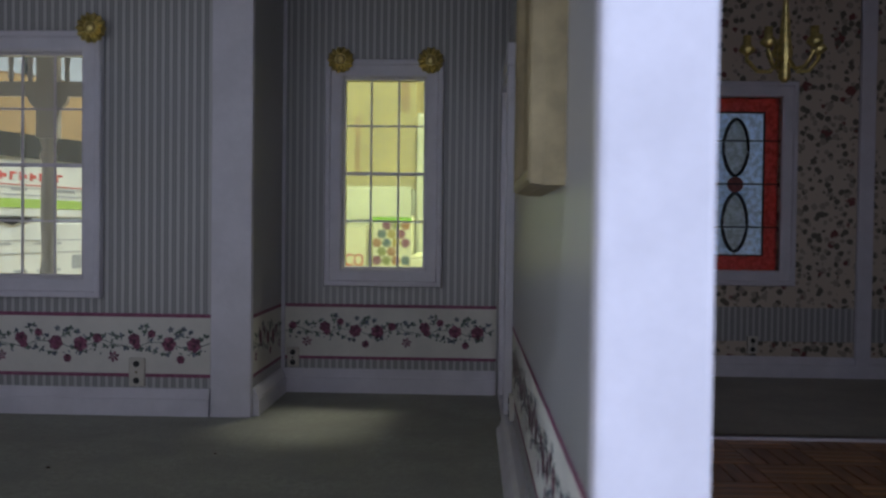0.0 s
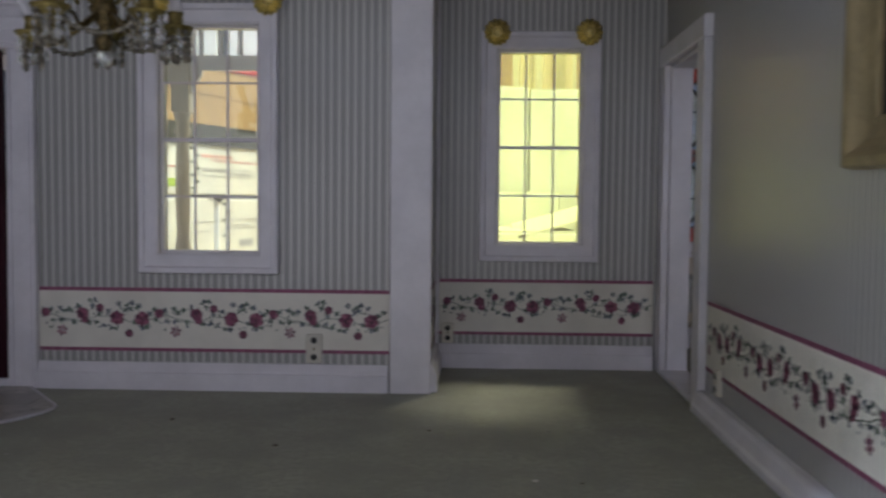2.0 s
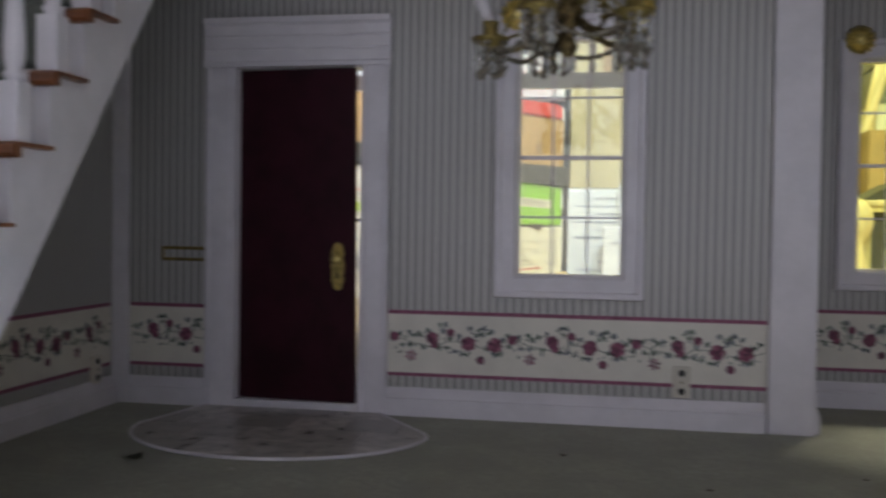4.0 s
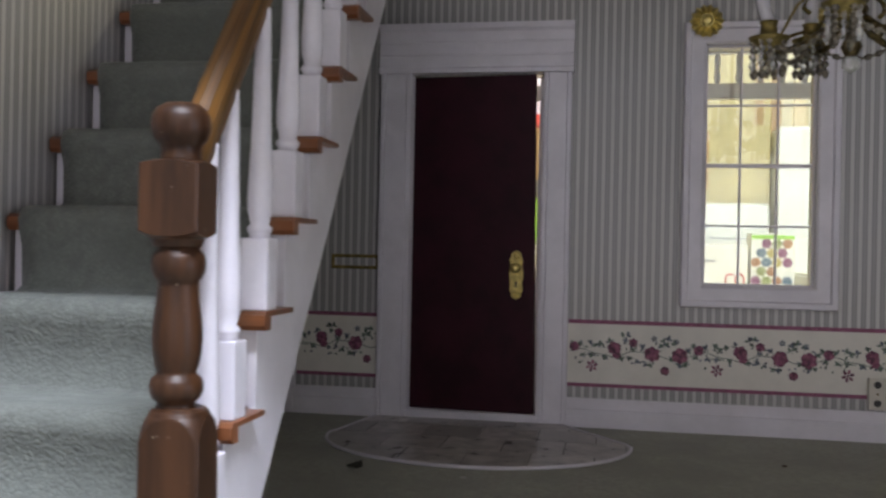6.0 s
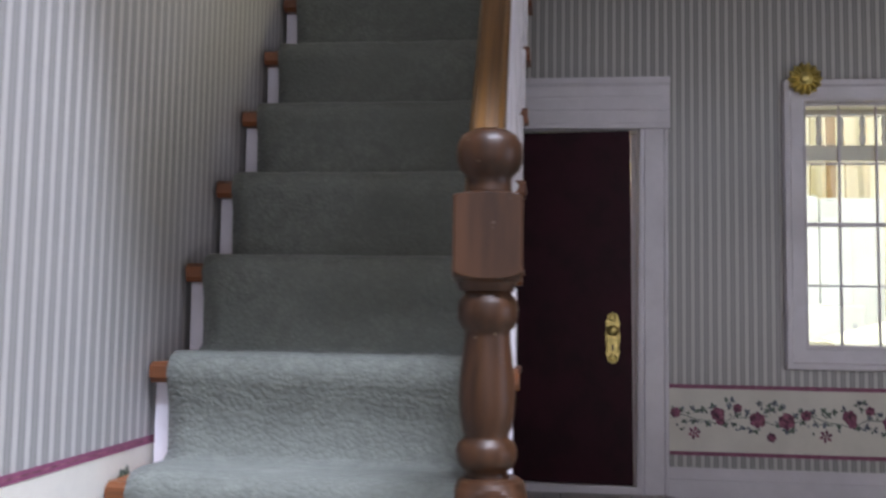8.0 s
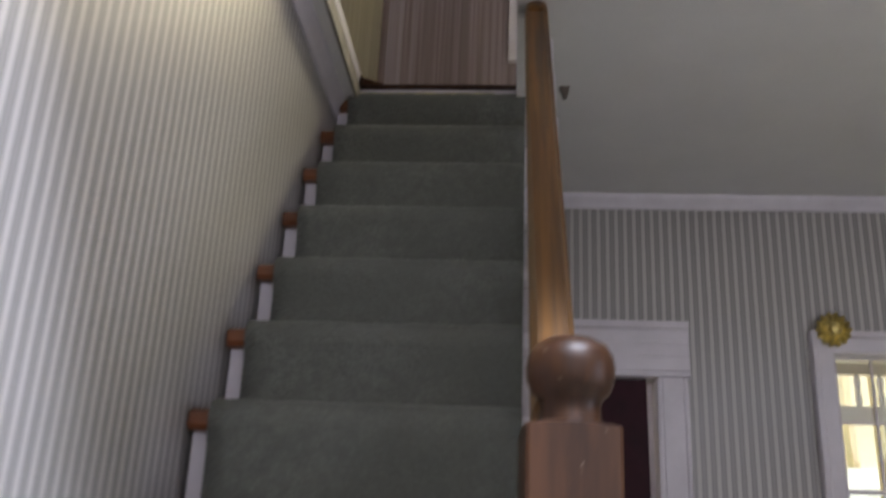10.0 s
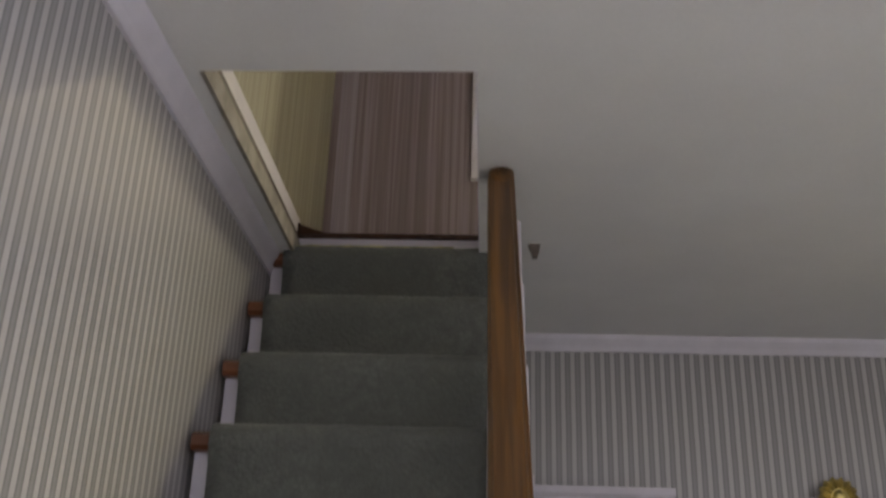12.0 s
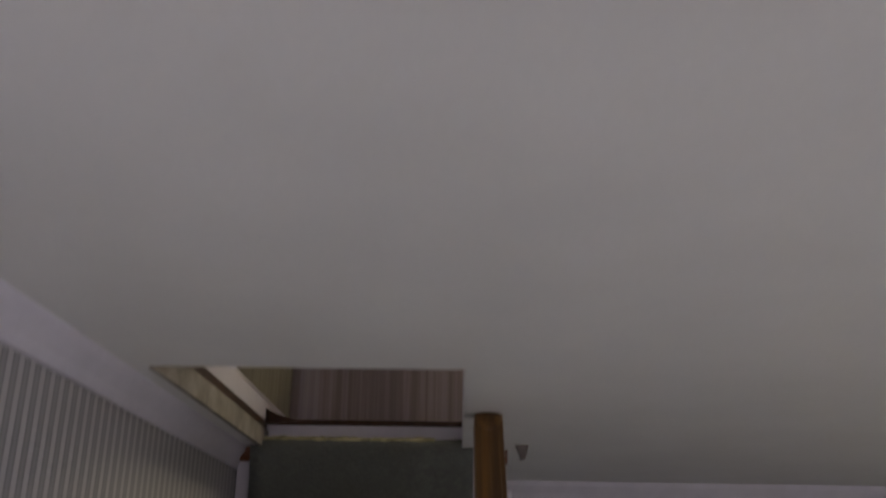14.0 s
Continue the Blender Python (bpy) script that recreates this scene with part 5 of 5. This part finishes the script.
for xa in (-0.4558, -0.2978):
    for k in range(11):
        x = xa + 0.1456 * (k + 0.5) / 11
        bm = bmesh.new()
        lathe(bm, x, PYY, [(0.0013, 0.1961), (0.0022, 0.2010), (0.0012, 0.2056), (0.0022, 0.2102), (0.0013, 0.2153)], 8)
        part("spindle", bm, WHITE, porch)

# ---- the workshop behind the house ----
bench = thing("work_bench", (-0.2, 0.9, -0.75), "long plywood work bench under the dollhouse", "bench")
boxes("bench_top", BENCH, bench, [(-1.6, 1.4, 0.12, 2.66, -0.036, -0.012)])
for x, y in ((-1.5, 0.2), (1.3, 0.2), (-1.5, 2.4), (1.3, 2.4)):
    boxes("leg", PINE, bench, [(x - 0.045, x + 0.045, y - 0.045, y + 0.045, -0.75, -0.036)])
boxes("ground", CONC, None, [(-2.6, 2.6, -2.6, 2.8, -0.80, -0.75)])
tagged(bpy.data.objects["ground"], "grey concrete workshop floor", "floor", kind="structure")
wall("wall_shop_back", 0, -2.6, 2.6, -0.75, 2.2, 2.7, 2.8, [], SHOPW, "pale painted workshop wall")
wall("wall_shop_left", 1, -2.6, 2.7, -0.75, 2.2, -2.7, -2.6, [(-1.25, -0.25, -0.35, 0.85)], SHOPW, "pale painted workshop side wall")
wall("wall_shop_right", 1, -2.6, 2.7, -0.75, 2.2, 2.6, 2.7, [(-1.0, 0.0, -0.55, 0.85)], SHOPW, "pale painted workshop side wall")
wall("wall_shop_front", 0, -2.6, 2.6, -0.75, 2.2, -2.6, -2.5, [(-1.3, 1.5, -0.75, 2.0)], SHOPW, "workshop front wall with an open garage door")
boxes("ceiling_shop", SHOPW, None, [(-2.7, 2.7, -2.6, 2.8, 2.2, 2.28)])
tagged(bpy.data.objects["ceiling_shop"], "pale workshop ceiling", "ceiling", kind="structure")


def carton(name, label, dims, mat, strips=(), category="carton"):
    """A box with folded flaps on top and printed strips (x0, x1, z0, z1, material) on its front."""
    x0, x1, y0, y1, z0, z1 = dims
    t = thing(name, ((x0 + x1) / 2, (y0 + y1) / 2, z0), label, category)
    bm = bmesh.new()
    box(bm, x0, x1, y0, y1, z0, z1, bevel=0.002)
    part("carton_body", bm, mat, t)
    ym = (y0 + y1) / 2
    bm = bmesh.new()
    box(bm, x0 + 0.001, x1 - 0.001, y0 + 0.001, ym - 0.001, z1, z1 + 0.0025)
    box(bm, x0 + 0.001, x1 - 0.001, ym + 0.001, y1 - 0.001, z1, z1 + 0.0025)
    part("flap", bm, mat, t)
    for a, b, c, d, m in strips:
        bm = bmesh.new()
        box(bm, a, b, y0 - 0.0006, y0, c, d)
        part("printed_strip", bm, m, t)
    return t


BT = -0.012
TURNED = pose(-0.62, 1.30, 0, 0, 0, -13.6)


def side_carton(name, label, s0, s1, z0, z1, depth, mat, strips=(), category="carton"):
    """A carton in the turned stack, with printed strips (s0, s1, z0, z1, material) on the side that shows."""
    t = thing(name, (-depth / 2, (s0 + s1) / 2, z0), label, category)
    boxes("carton_body", mat, t, [(-depth, 0, s0, s1, z0, z1)], bevel=0.002)
    boxes("flap", mat, t, [(-depth + 0.001, -depth / 2 - 0.001, s0 + 0.001, s1 - 0.001, z1, z1 + 0.002), (-depth / 2 + 0.001, -0.001, s0 + 0.001, s1 - 0.001, z1, z1 + 0.002)])
    for a, b, c, d, m in strips:
        boxes("printed_strip", m, t, [(0, 0.0006, a, b, c, d)])
    t.matrix_basis = TURNED @ t.matrix_basis
    return t


def print_lines(s0, s1, z0, z1, rows):
    """Rows of fine print of uneven length."""
    out = []
    for k in range(rows):
        z = z1 - (z1 - z0) * (k + 0.5) / rows
        a = s0 + rnd.uniform(0, 0.04)
        while a < s1 - 0.03:
            b = min(a + rnd.uniform(0.015, 0.09), s1)
            if rnd.random() < 0.6:
                out.append((a, b, z, z + rnd.uniform(0.0016, 0.0042), PRINT))
            a = b + rnd.uniform(0.012, 0.05)
    return out


def label_frame(s0, s1, z0, z1, lines=2):
    """A printed label: a thin grey outline with broken lines of small print inside."""
    w = 0.0014
    out = [(s0, s1, z0, z0 + w, PRINT), (s0, s1, z1 - w, z1, PRINT), (s0, s0 + w, z0 + w, z1 - w, PRINT), (s1 - w, s1, z0 + w, z1 - w, PRINT)]
    return out + print_lines(s0 + 0.004, s1 - 0.004, z0 + 0.002, z1 - 0.003, lines)


def red_word(s0, s1, z0, z1):
    """A word that cannot be read: a row of thick and thin red bars."""
    out, a = [], s0
    while a < s1 - 0.010:
        out.append((a, a + 0.005, z0, z1, REDP))
        b = a + rnd.uniform(0.010, 0.016)
        out.append((a + 0.005, b, z0 if rnd.random() < 0.5 else z1 - 0.003, z0 + 0.003 if rnd.random() < 0.5 else z1, REDP))
        a = b + 0.006
    return [(p, q, min(c, d), max(c, d), m) for p, q, c, d, m in out]


def vine(s, z0, z1):
    """An upright printed strip with small leaf marks."""
    out = [(s - 0.002, s + 0.002, z0, z1, PRINT)]
    for k in range(7):
        z = z0 + (z1 - z0) * (k + 0.5) / 7
        e = 0.014 if k % 2 else -0.014
        out.append((min(s, s + e), max(s, s + e), z, z + 0.004, LEAFP))
    return out


side_carton("white_carton", "white carton with a red printed word and a green band", -0.28, 0.200, 0.1070, 0.1860, 0.30, PAPERW,
            red_word(-0.26, 0.050, 0.1570, 0.1680) + [(-0.26, 0.19, 0.1500, 0.1515, REDP), (-0.27, 0.19, 0.1195, 0.1320, LIMEP)] + label_frame(-0.26, 0.146, 0.1365, 0.1475, 2))
side_carton("white_carton", "white carton with a fine red line and grey labels", 0.215, 0.632, 0.1070, 0.1890, 0.29, PAPERW,
            [(0.265, 0.372, 0.1690, 0.1740, PINKP), (0.300, 0.600, 0.1640, 0.1655, REDP)] + label_frame(0.260, 0.460, 0.1380, 0.1510, 2) + label_frame(0.473, 0.572, 0.1400, 0.1540, 2) + vine(0.245, 0.110, 0.185))
side_carton("green_carton", "lime green carton with a white printed label", 0.640, 1.150, 0.1050, 0.1975, 0.28, GREENC,
            [(0.690, 1.060, 0.1455, 0.1660, PAPERW)])
gc = [o for o in bpy.data.objects if o.name.startswith("green_carton")][0]
for c, d in ((0.1490, 0.1515), (0.1545, 0.1590), (0.1615, 0.1635)):
    bm = bmesh.new()
    box(bm, 0.0006, 0.0011, 0.72, 1.03, c, d)
    ob = part("printed_strip", bm, PRINT)
    ob.parent = gc
    ob.matrix_parent_inverse = (TURNED.inverted() @ gc.matrix_basis).inverted()
side_carton("white_carton", "white carton with grey labels and dark printed squares", -0.28, 0.310, BT, 0.1000, 0.30, PAPERW,
            label_frame(-0.26, 0.146, 0.0570, 0.0760, 2) + [(0.076, 0.104, 0.0330, 0.0530, PRINT), (0.112, 0.146, 0.0330, 0.0530, PRINT)] + print_lines(-0.26, 0.05, 0.0, 0.050, 4) + label_frame(0.215, 0.300, 0.045, 0.062, 1))
side_carton("white_carton", "white carton printed with grey vines and labels", 0.325, 1.160, BT, 0.0985, 0.28, PAPERW,
            vine(0.612, 0.0, 0.096) + vine(0.350, 0.0, 0.096) + label_frame(0.370, 0.560, 0.0480, 0.0650, 2) + label_frame(0.720, 1.060, 0.0500, 0.0680, 2) + vine(1.10, 0.0, 0.096)
            + [(0.800, 0.990, 0.0030, 0.0060, REDP), (0.400, 0.450, 0.0150, 0.0280, PRINT), (0.490, 0.530, 0.020, 0.026, PRINT)] + print_lines(0.64, 1.08, 0.010, 0.045, 4))


def slab(bm, depth, outline):
    """A sloping piece of the turned stack: an outline in (along, height) pushed back by its depth."""
    prism(bm, outline, 0, -depth, 0.004)


shelf = thing("black_shelf", (-0.15, 0.35, BT), "charcoal plastic shelf board on posts", "shelf")
bm = bmesh.new()
slab(bm, 0.34, [(-0.32, 0.1860), (0.47, 0.1915), (1.20, 0.2050), (1.20, 0.2540), (0.47, 0.2250), (-0.32, 0.2170)])
part("shelf_board", bm, BLACKC, shelf)
for k in (-0.30, 1.20):
    boxes("shelf_post", BLACKC, shelf, [(-0.33, -0.306, k - 0.012, k + 0.012, BT, 0.1900)])
# Three dark ragged shapes imitate shade at the gap between the cartons.
for k, (p, q, d) in enumerate(((0.285, 0.355, 0.011), (0.885, 1.020, 0.012), (-0.100, -0.010, 0.009))):
    bm = bmesh.new()
    prism(bm, [(p, 0.1068), (p + 0.3 * (q - p), 0.1050 - d * 0.4), (p + 0.55 * (q - p), 0.1050 - d), (p + 0.7 * (q - p), 0.1050 - d * 0.5), (q, 0.1068)], 0, 0.0008, 0.0030)
    part("gap_shade", bm, BLACKC, shelf, "dark ragged shape put in as shade at the gap between cartons")
shelf.matrix_basis = TURNED @ shelf.matrix_basis
brown = thing("brown_carton", (-0.15, 0.45, 0.22), "brown corrugated carton on the shelf", "carton")
bm = bmesh.new()
slab(bm, 0.30, [(-0.26, 0.2176), (0.47, 0.2252), (1.15, 0.2522), (1.15, 0.3650), (0.47, 0.3210), (-0.26, 0.2860)])
part("carton_body", bm, CARD, brown)
# The flap's shade is in its darker brown.
bm = bmesh.new()
slab(bm, 0.296, [(-0.262, 0.2862), (0.47, 0.3212), (1.152, 0.3652), (1.152, 0.3685), (0.47, 0.3240), (-0.262, 0.2888)])
part("flap", bm, CARDD, brown, "cardboard flap with shade put into its brown")
for p, q, c, d in ((0.10, 0.55, 0.2720, 0.2735), (-0.2, -0.1, 0.250, 0.268), (0.93, 0.96, 0.272, 0.292), (0.62, 0.64, 0.23, 0.33)):
    boxes("printed_strip", CARDD, brown, [(0.004, 0.0046, p, q, c, d)])
brown.matrix_basis = TURNED @ brown.matrix_basis
bm = bmesh.new()
slab(bm, 0.28, [(0.34, 0.3165), (0.47, 0.3248), (1.14, 0.3690), (1.14, 0.4030), (1.10, 0.4040), (0.47, 0.3480), (0.36, 0.3400)])
bmesh.ops.bevel(bm, geom=bm.edges[:], offset=0.004, segments=2, affect="EDGES")
rc = part("red_case", bm, REDC)
rc.matrix_basis = TURNED
tagged(rc, "red plastic case lying on the brown carton", "case")
cab = thing("white_cabinet", (-0.85, 2.55, BT), "tall white cabinet with dark gaps between its drawers", "cabinet")
boxes("cabinet_body", BLACKC, cab, [(-1.40, -0.335, 2.46, 2.66, BT, 1.25)])
for i in range(5):
    for j in range(9):
        w, hgt = 0.213, 0.138
        x, z = -1.40 + i * w, BT + 0.012 + j * hgt
        boxes("drawer", BLUEW, cab, [(x + 0.012, x + w - 0.012, 2.445, 2.462, z + 0.008, z + hgt - 0.010)], bevel=0.004)
carton("white_carton", "white carton with small grey print under a tan carton", (-0.2870, -0.1000, 1.395, 1.62, BT, 0.1520), PAPERW,
       print_lines(-0.280, -0.110, 0.02, 0.145, 11))
carton("white_carton", "thin white carton with grey printed blocks", (-0.2165, -0.1040, 1.378, 1.393, BT, 0.1565), PAPERW,
       [(-0.2140, -0.2020, 0.062, 0.096, PRINT), (-0.2120, -0.1960, 0.102, 0.105, PRINT), (-0.1980, -0.1955, 0.085, 0.105, PRINT)] + print_lines(-0.190, -0.110, 0.030, 0.145, 8))
carton("tan_carton", "tall tan corrugated carton standing on a white carton", (-0.2845, -0.1000, 1.400, 1.60, 0.1545, 0.4200), CARDL,
       [(-0.240, -0.228, 0.300, 0.420, CARD), (-0.190, -0.183, 0.180, 0.262, CARD), (-0.122, -0.110, 0.270, 0.420, CARD)])
STRIPS = [CARDL, PINE, CARD, PINE, CARDL, PINE]
for k in range(19):
    x, w, lean = -0.092 + k * 0.0205 + rnd.uniform(-0.003, 0.003), rnd.uniform(0.014, 0.026), rnd.uniform(-1.5, 1.5)
    bm = bmesh.new()
    box(bm, -w / 2, w / 2, -0.004, 0.004, 0, rnd.uniform(0.52, 0.80), bevel=0.0012)
    ob = part("pine_board", bm, STRIPS[k % 6])
    ob.matrix_basis = pose(x, 1.60 + 0.030 * (k % 3), BT + abs(math.sin(radians(lean))) * w / 2, -2.0, lean, 0)
    tagged(ob, "pale narrow wooden board leaning upright behind the cartons", "board", "leaning boards")
carton("tall_white_carton", "tall plain white carton", (-0.0960, -0.0310, 1.355, 1.43, BT, 0.2600), PAPERW, [(-0.0645, -0.0625, 0.01, 0.2560, CREAM)])
carton("tall_white_carton", "tall plain white carton", (-0.0285, 0.0560, 1.360, 1.44, BT, 0.2570), PAPERW, [(0.0130, 0.0150, 0.01, 0.2530, CREAM)])
carton("low_white_carton", "low white carton with a blue printed mark", (-0.0900, 0.0100, 1.300, 1.350, BT, 0.1120), PAPERW, [(-0.006, 0.000, 0.070, 0.088, PRINT)])
hexbox = carton("hexagon_print_carton", "white carton printed with coloured hexagons", (-0.146, -0.094, 1.24, 1.29, BT, 0.1130), PAPERW, [(-0.1455, -0.0945, 0.108, 0.1125, GREENC)])
HEXC = [plain("hex_print_%s" % n, c, 0.55) for n, c in (("yellow", (0.43, 0.36, 0.13)), ("orange", (0.37, 0.19, 0.10)), ("magenta", (0.22, 0.07, 0.16)), ("teal", (0.10, 0.17, 0.23)), ("lime", (0.30, 0.35, 0.14)))]
for j in range(5):
    for i in range(4):
        hx, hz = -0.1400 + i * 0.0125 + (0.00625 if j % 2 else 0), 0.102 - j * 0.0115
        if hx > -0.098 or (i * 3 + j * 5) % 7 == 0:
            continue
        bm = bmesh.new()
        prism(bm, disc(6, 0.0064, hx, hz), 1, 1.2394, 1.2400)
        part("printed_hexagon", bm, HEXC[(i * 2 + j * 3) % 5], hexbox)
carton("low_white_carton", "low white carton with red printed marks", (-0.235, -0.152, 1.22, 1.36, BT, 0.1000), PAPERW, [(-0.225, -0.190, 0.078, 0.081, PRINT)])
co = [o for o in bpy.data.objects if o.name.startswith("low_white_carton") and not o.parent][-1]
lc = bpy.data.curves.new("lettering", "FONT")
lc.body, lc.size, lc.extrude = "CO", 0.0230, 0.0002
lt = new("lettering", lc)
lt.parent = co
lt.matrix_basis = co.matrix_basis.inverted() @ pose(-0.1800, 1.2195, 0.0490, 90, 0, 0) @ Matrix.Diagonal((0.72, 1, 1, 1))
lt.data.materials.append(REDP)
carton("flat_white_carton", "flat white carton lying on the bench", (-0.088, 0.0120, 1.10, 1.28, BT, 0.0640), PAPERW)
crate = thing("storage_crate", (-0.60, 0.905, BT), "dark blue-grey plastic storage crate on the bench", "crate")
bm = bmesh.new()
box(bm, -0.700, -0.500, 0.866, 0.946, BT, 0.272, bevel=0.004)
part("crate_body", bm, SLATE, crate)
bm = bmesh.new()
box(bm, -0.705, -0.495, 0.860, 0.952, 0.272, 0.286, bevel=0.004)
part("lid", bm, SLATE, crate)
flat = [o for o in bpy.data.objects if o.name.startswith("flat_white_carton")][0]
bm = bmesh.new()
prism(bm, [(1.10, 0.0000), (1.25, 0.0110), (1.25, 0.0136), (1.10, 0.0026)], 0, -0.046, 0.046)
lid = part("lid", bm, PAPERW, flat, "white lid standing askew")
lid.matrix_basis = pose(-0.0110, 0, 0.0700, 0, -15.5, 0)
dark = carton("labelled_carton", "pale carton with a black label and white sideways lettering", (0.0400, 0.1120, 1.10, 1.30, BT, 0.1210), CARDL, [(0.0470, 0.0905, 0.004, 0.1185, BLACKC)])
for k in range(14):
    boxes("printed_strip", PRINT, dark, [(0.0795, 0.0865, 1.0990, 1.0994, 0.1120 - k * 0.0075, 0.1165 - k * 0.0075)])
fc = bpy.data.curves.new("lettering", "FONT")
fc.body, fc.size, fc.align_x, fc.extrude = "RAFT STICKS", 0.0240, "LEFT", 0.0002
ft = new("lettering", fc)
ft.parent = dark
ft.matrix_basis = dark.matrix_basis.inverted() @ pose(0.0595, 1.0990, 0.1165, 90, 90, 0) @ Matrix.Diagonal((0.58, 1, 1, 1))
ft.data.materials.append(PAPERW)
bm = bmesh.new()
tube(bm, [(0.036, 1.085, 0.1265), (0.125, 1.085, 0.1290)], 0.0042, 12)
roller = part("wooden_dowel", bm, PINE)
tagged(roller, "pale wooden dowel lying on the carton's edge", "dowel")
bm = bmesh.new()
lathe(bm, 0.0270, 1.088, [(0.013, BT), (0.013, 0.060), (0.010, 0.080), (0.011, 0.088), (0.0160, 0.096), (0.0190, 0.108), (0.0175, 0.121), (0.0110, 0.130), (0.0020, 0.1335)], 20)
tagged(part("turned_knob", bm, PINE), "turned pale wooden finial standing on the bench", "finial")
bm = bmesh.new()
prism(bm, [(0.0420, 0.1238), (0.1080, 0.1238), (0.1080, 0.1560), (0.1000, 0.1560)], 1, 1.20, 1.28)
tagged(part("black_wedge", bm, BLACKC), "black plastic wedge lying on the pale carton", "wedge")
carton("brown_carton", "narrow brown carton standing upright", (0.0980, 0.1240, 1.32, 1.37, BT, 0.2260), CARD)
carton("white_carton", "white carton with dark printed bands under a grey crate", (0.1390, 0.2300, 1.45, 1.55, BT, 0.2760), PAPERW, [(0.1392, 0.2298, 0.190, 0.2320, BLACKC), (0.1392, 0.2298, 0.150, 0.172, GREYP)])
boxes("grey_crate", GREYP, None, [(0.1400, 0.2290, 1.452, 1.548, 0.2787, 0.3300), (0.1400, 0.2290, 1.452, 1.548, 0.3340, 0.3500)], bevel=0.002)
tagged(bpy.data.objects["grey_crate"], "grey-blue plastic crate on the banded white carton", "crate")
for k, (x0, x1, yy) in enumerate(((0.038, 0.193, 1.390), (0.070, 0.166, 1.402), (0.046, 0.232, 1.450))):
    bm = bmesh.new()
    tube(bm, [(x0, yy, BT + 0.004), (x1, yy + 0.02, 0.50)], 0.0065, 8)
    tagged(part("pale_stick", bm, PINE), "pale round stick leaning at a slant", "stick", "slanting sticks")

# ---- parquet blocks, last ----
BL, BW = 0.030, 0.0072
shared = {}
for i in range(14):
    for j in range(11):
        cx, cy = 0.018 + (i + 0.5) * BL, FY + (j + 0.5) * BL
        if cx > 0.30 or not 0.26 < cy < 0.4712:
            continue
        flip = (i + j) % 2
        for k in range(4):
            off = (k - 1.5) * BW * 1.04
            key = flip
            if key not in shared:
                bm = bmesh.new()
                a, b = (BL / 2 - 0.0003, BW / 2 - 0.0002) if flip else (BW / 2 - 0.0002, BL / 2 - 0.0003)
                box(bm, -a, a, -b, b, -0.0012, 0.0)
                me = bpy.data.meshes.new("parquet_block")
                bm.to_mesh(me)
                bm.free()
                me.materials.append(PARQ if flip else PARQY)
                shared[key] = me
            ob = new("parquet_block", shared[key])
            ob.parent = floor_parquet
            ob.location = (cx + (0 if flip else off), cy + (off if flip else 0), 0)
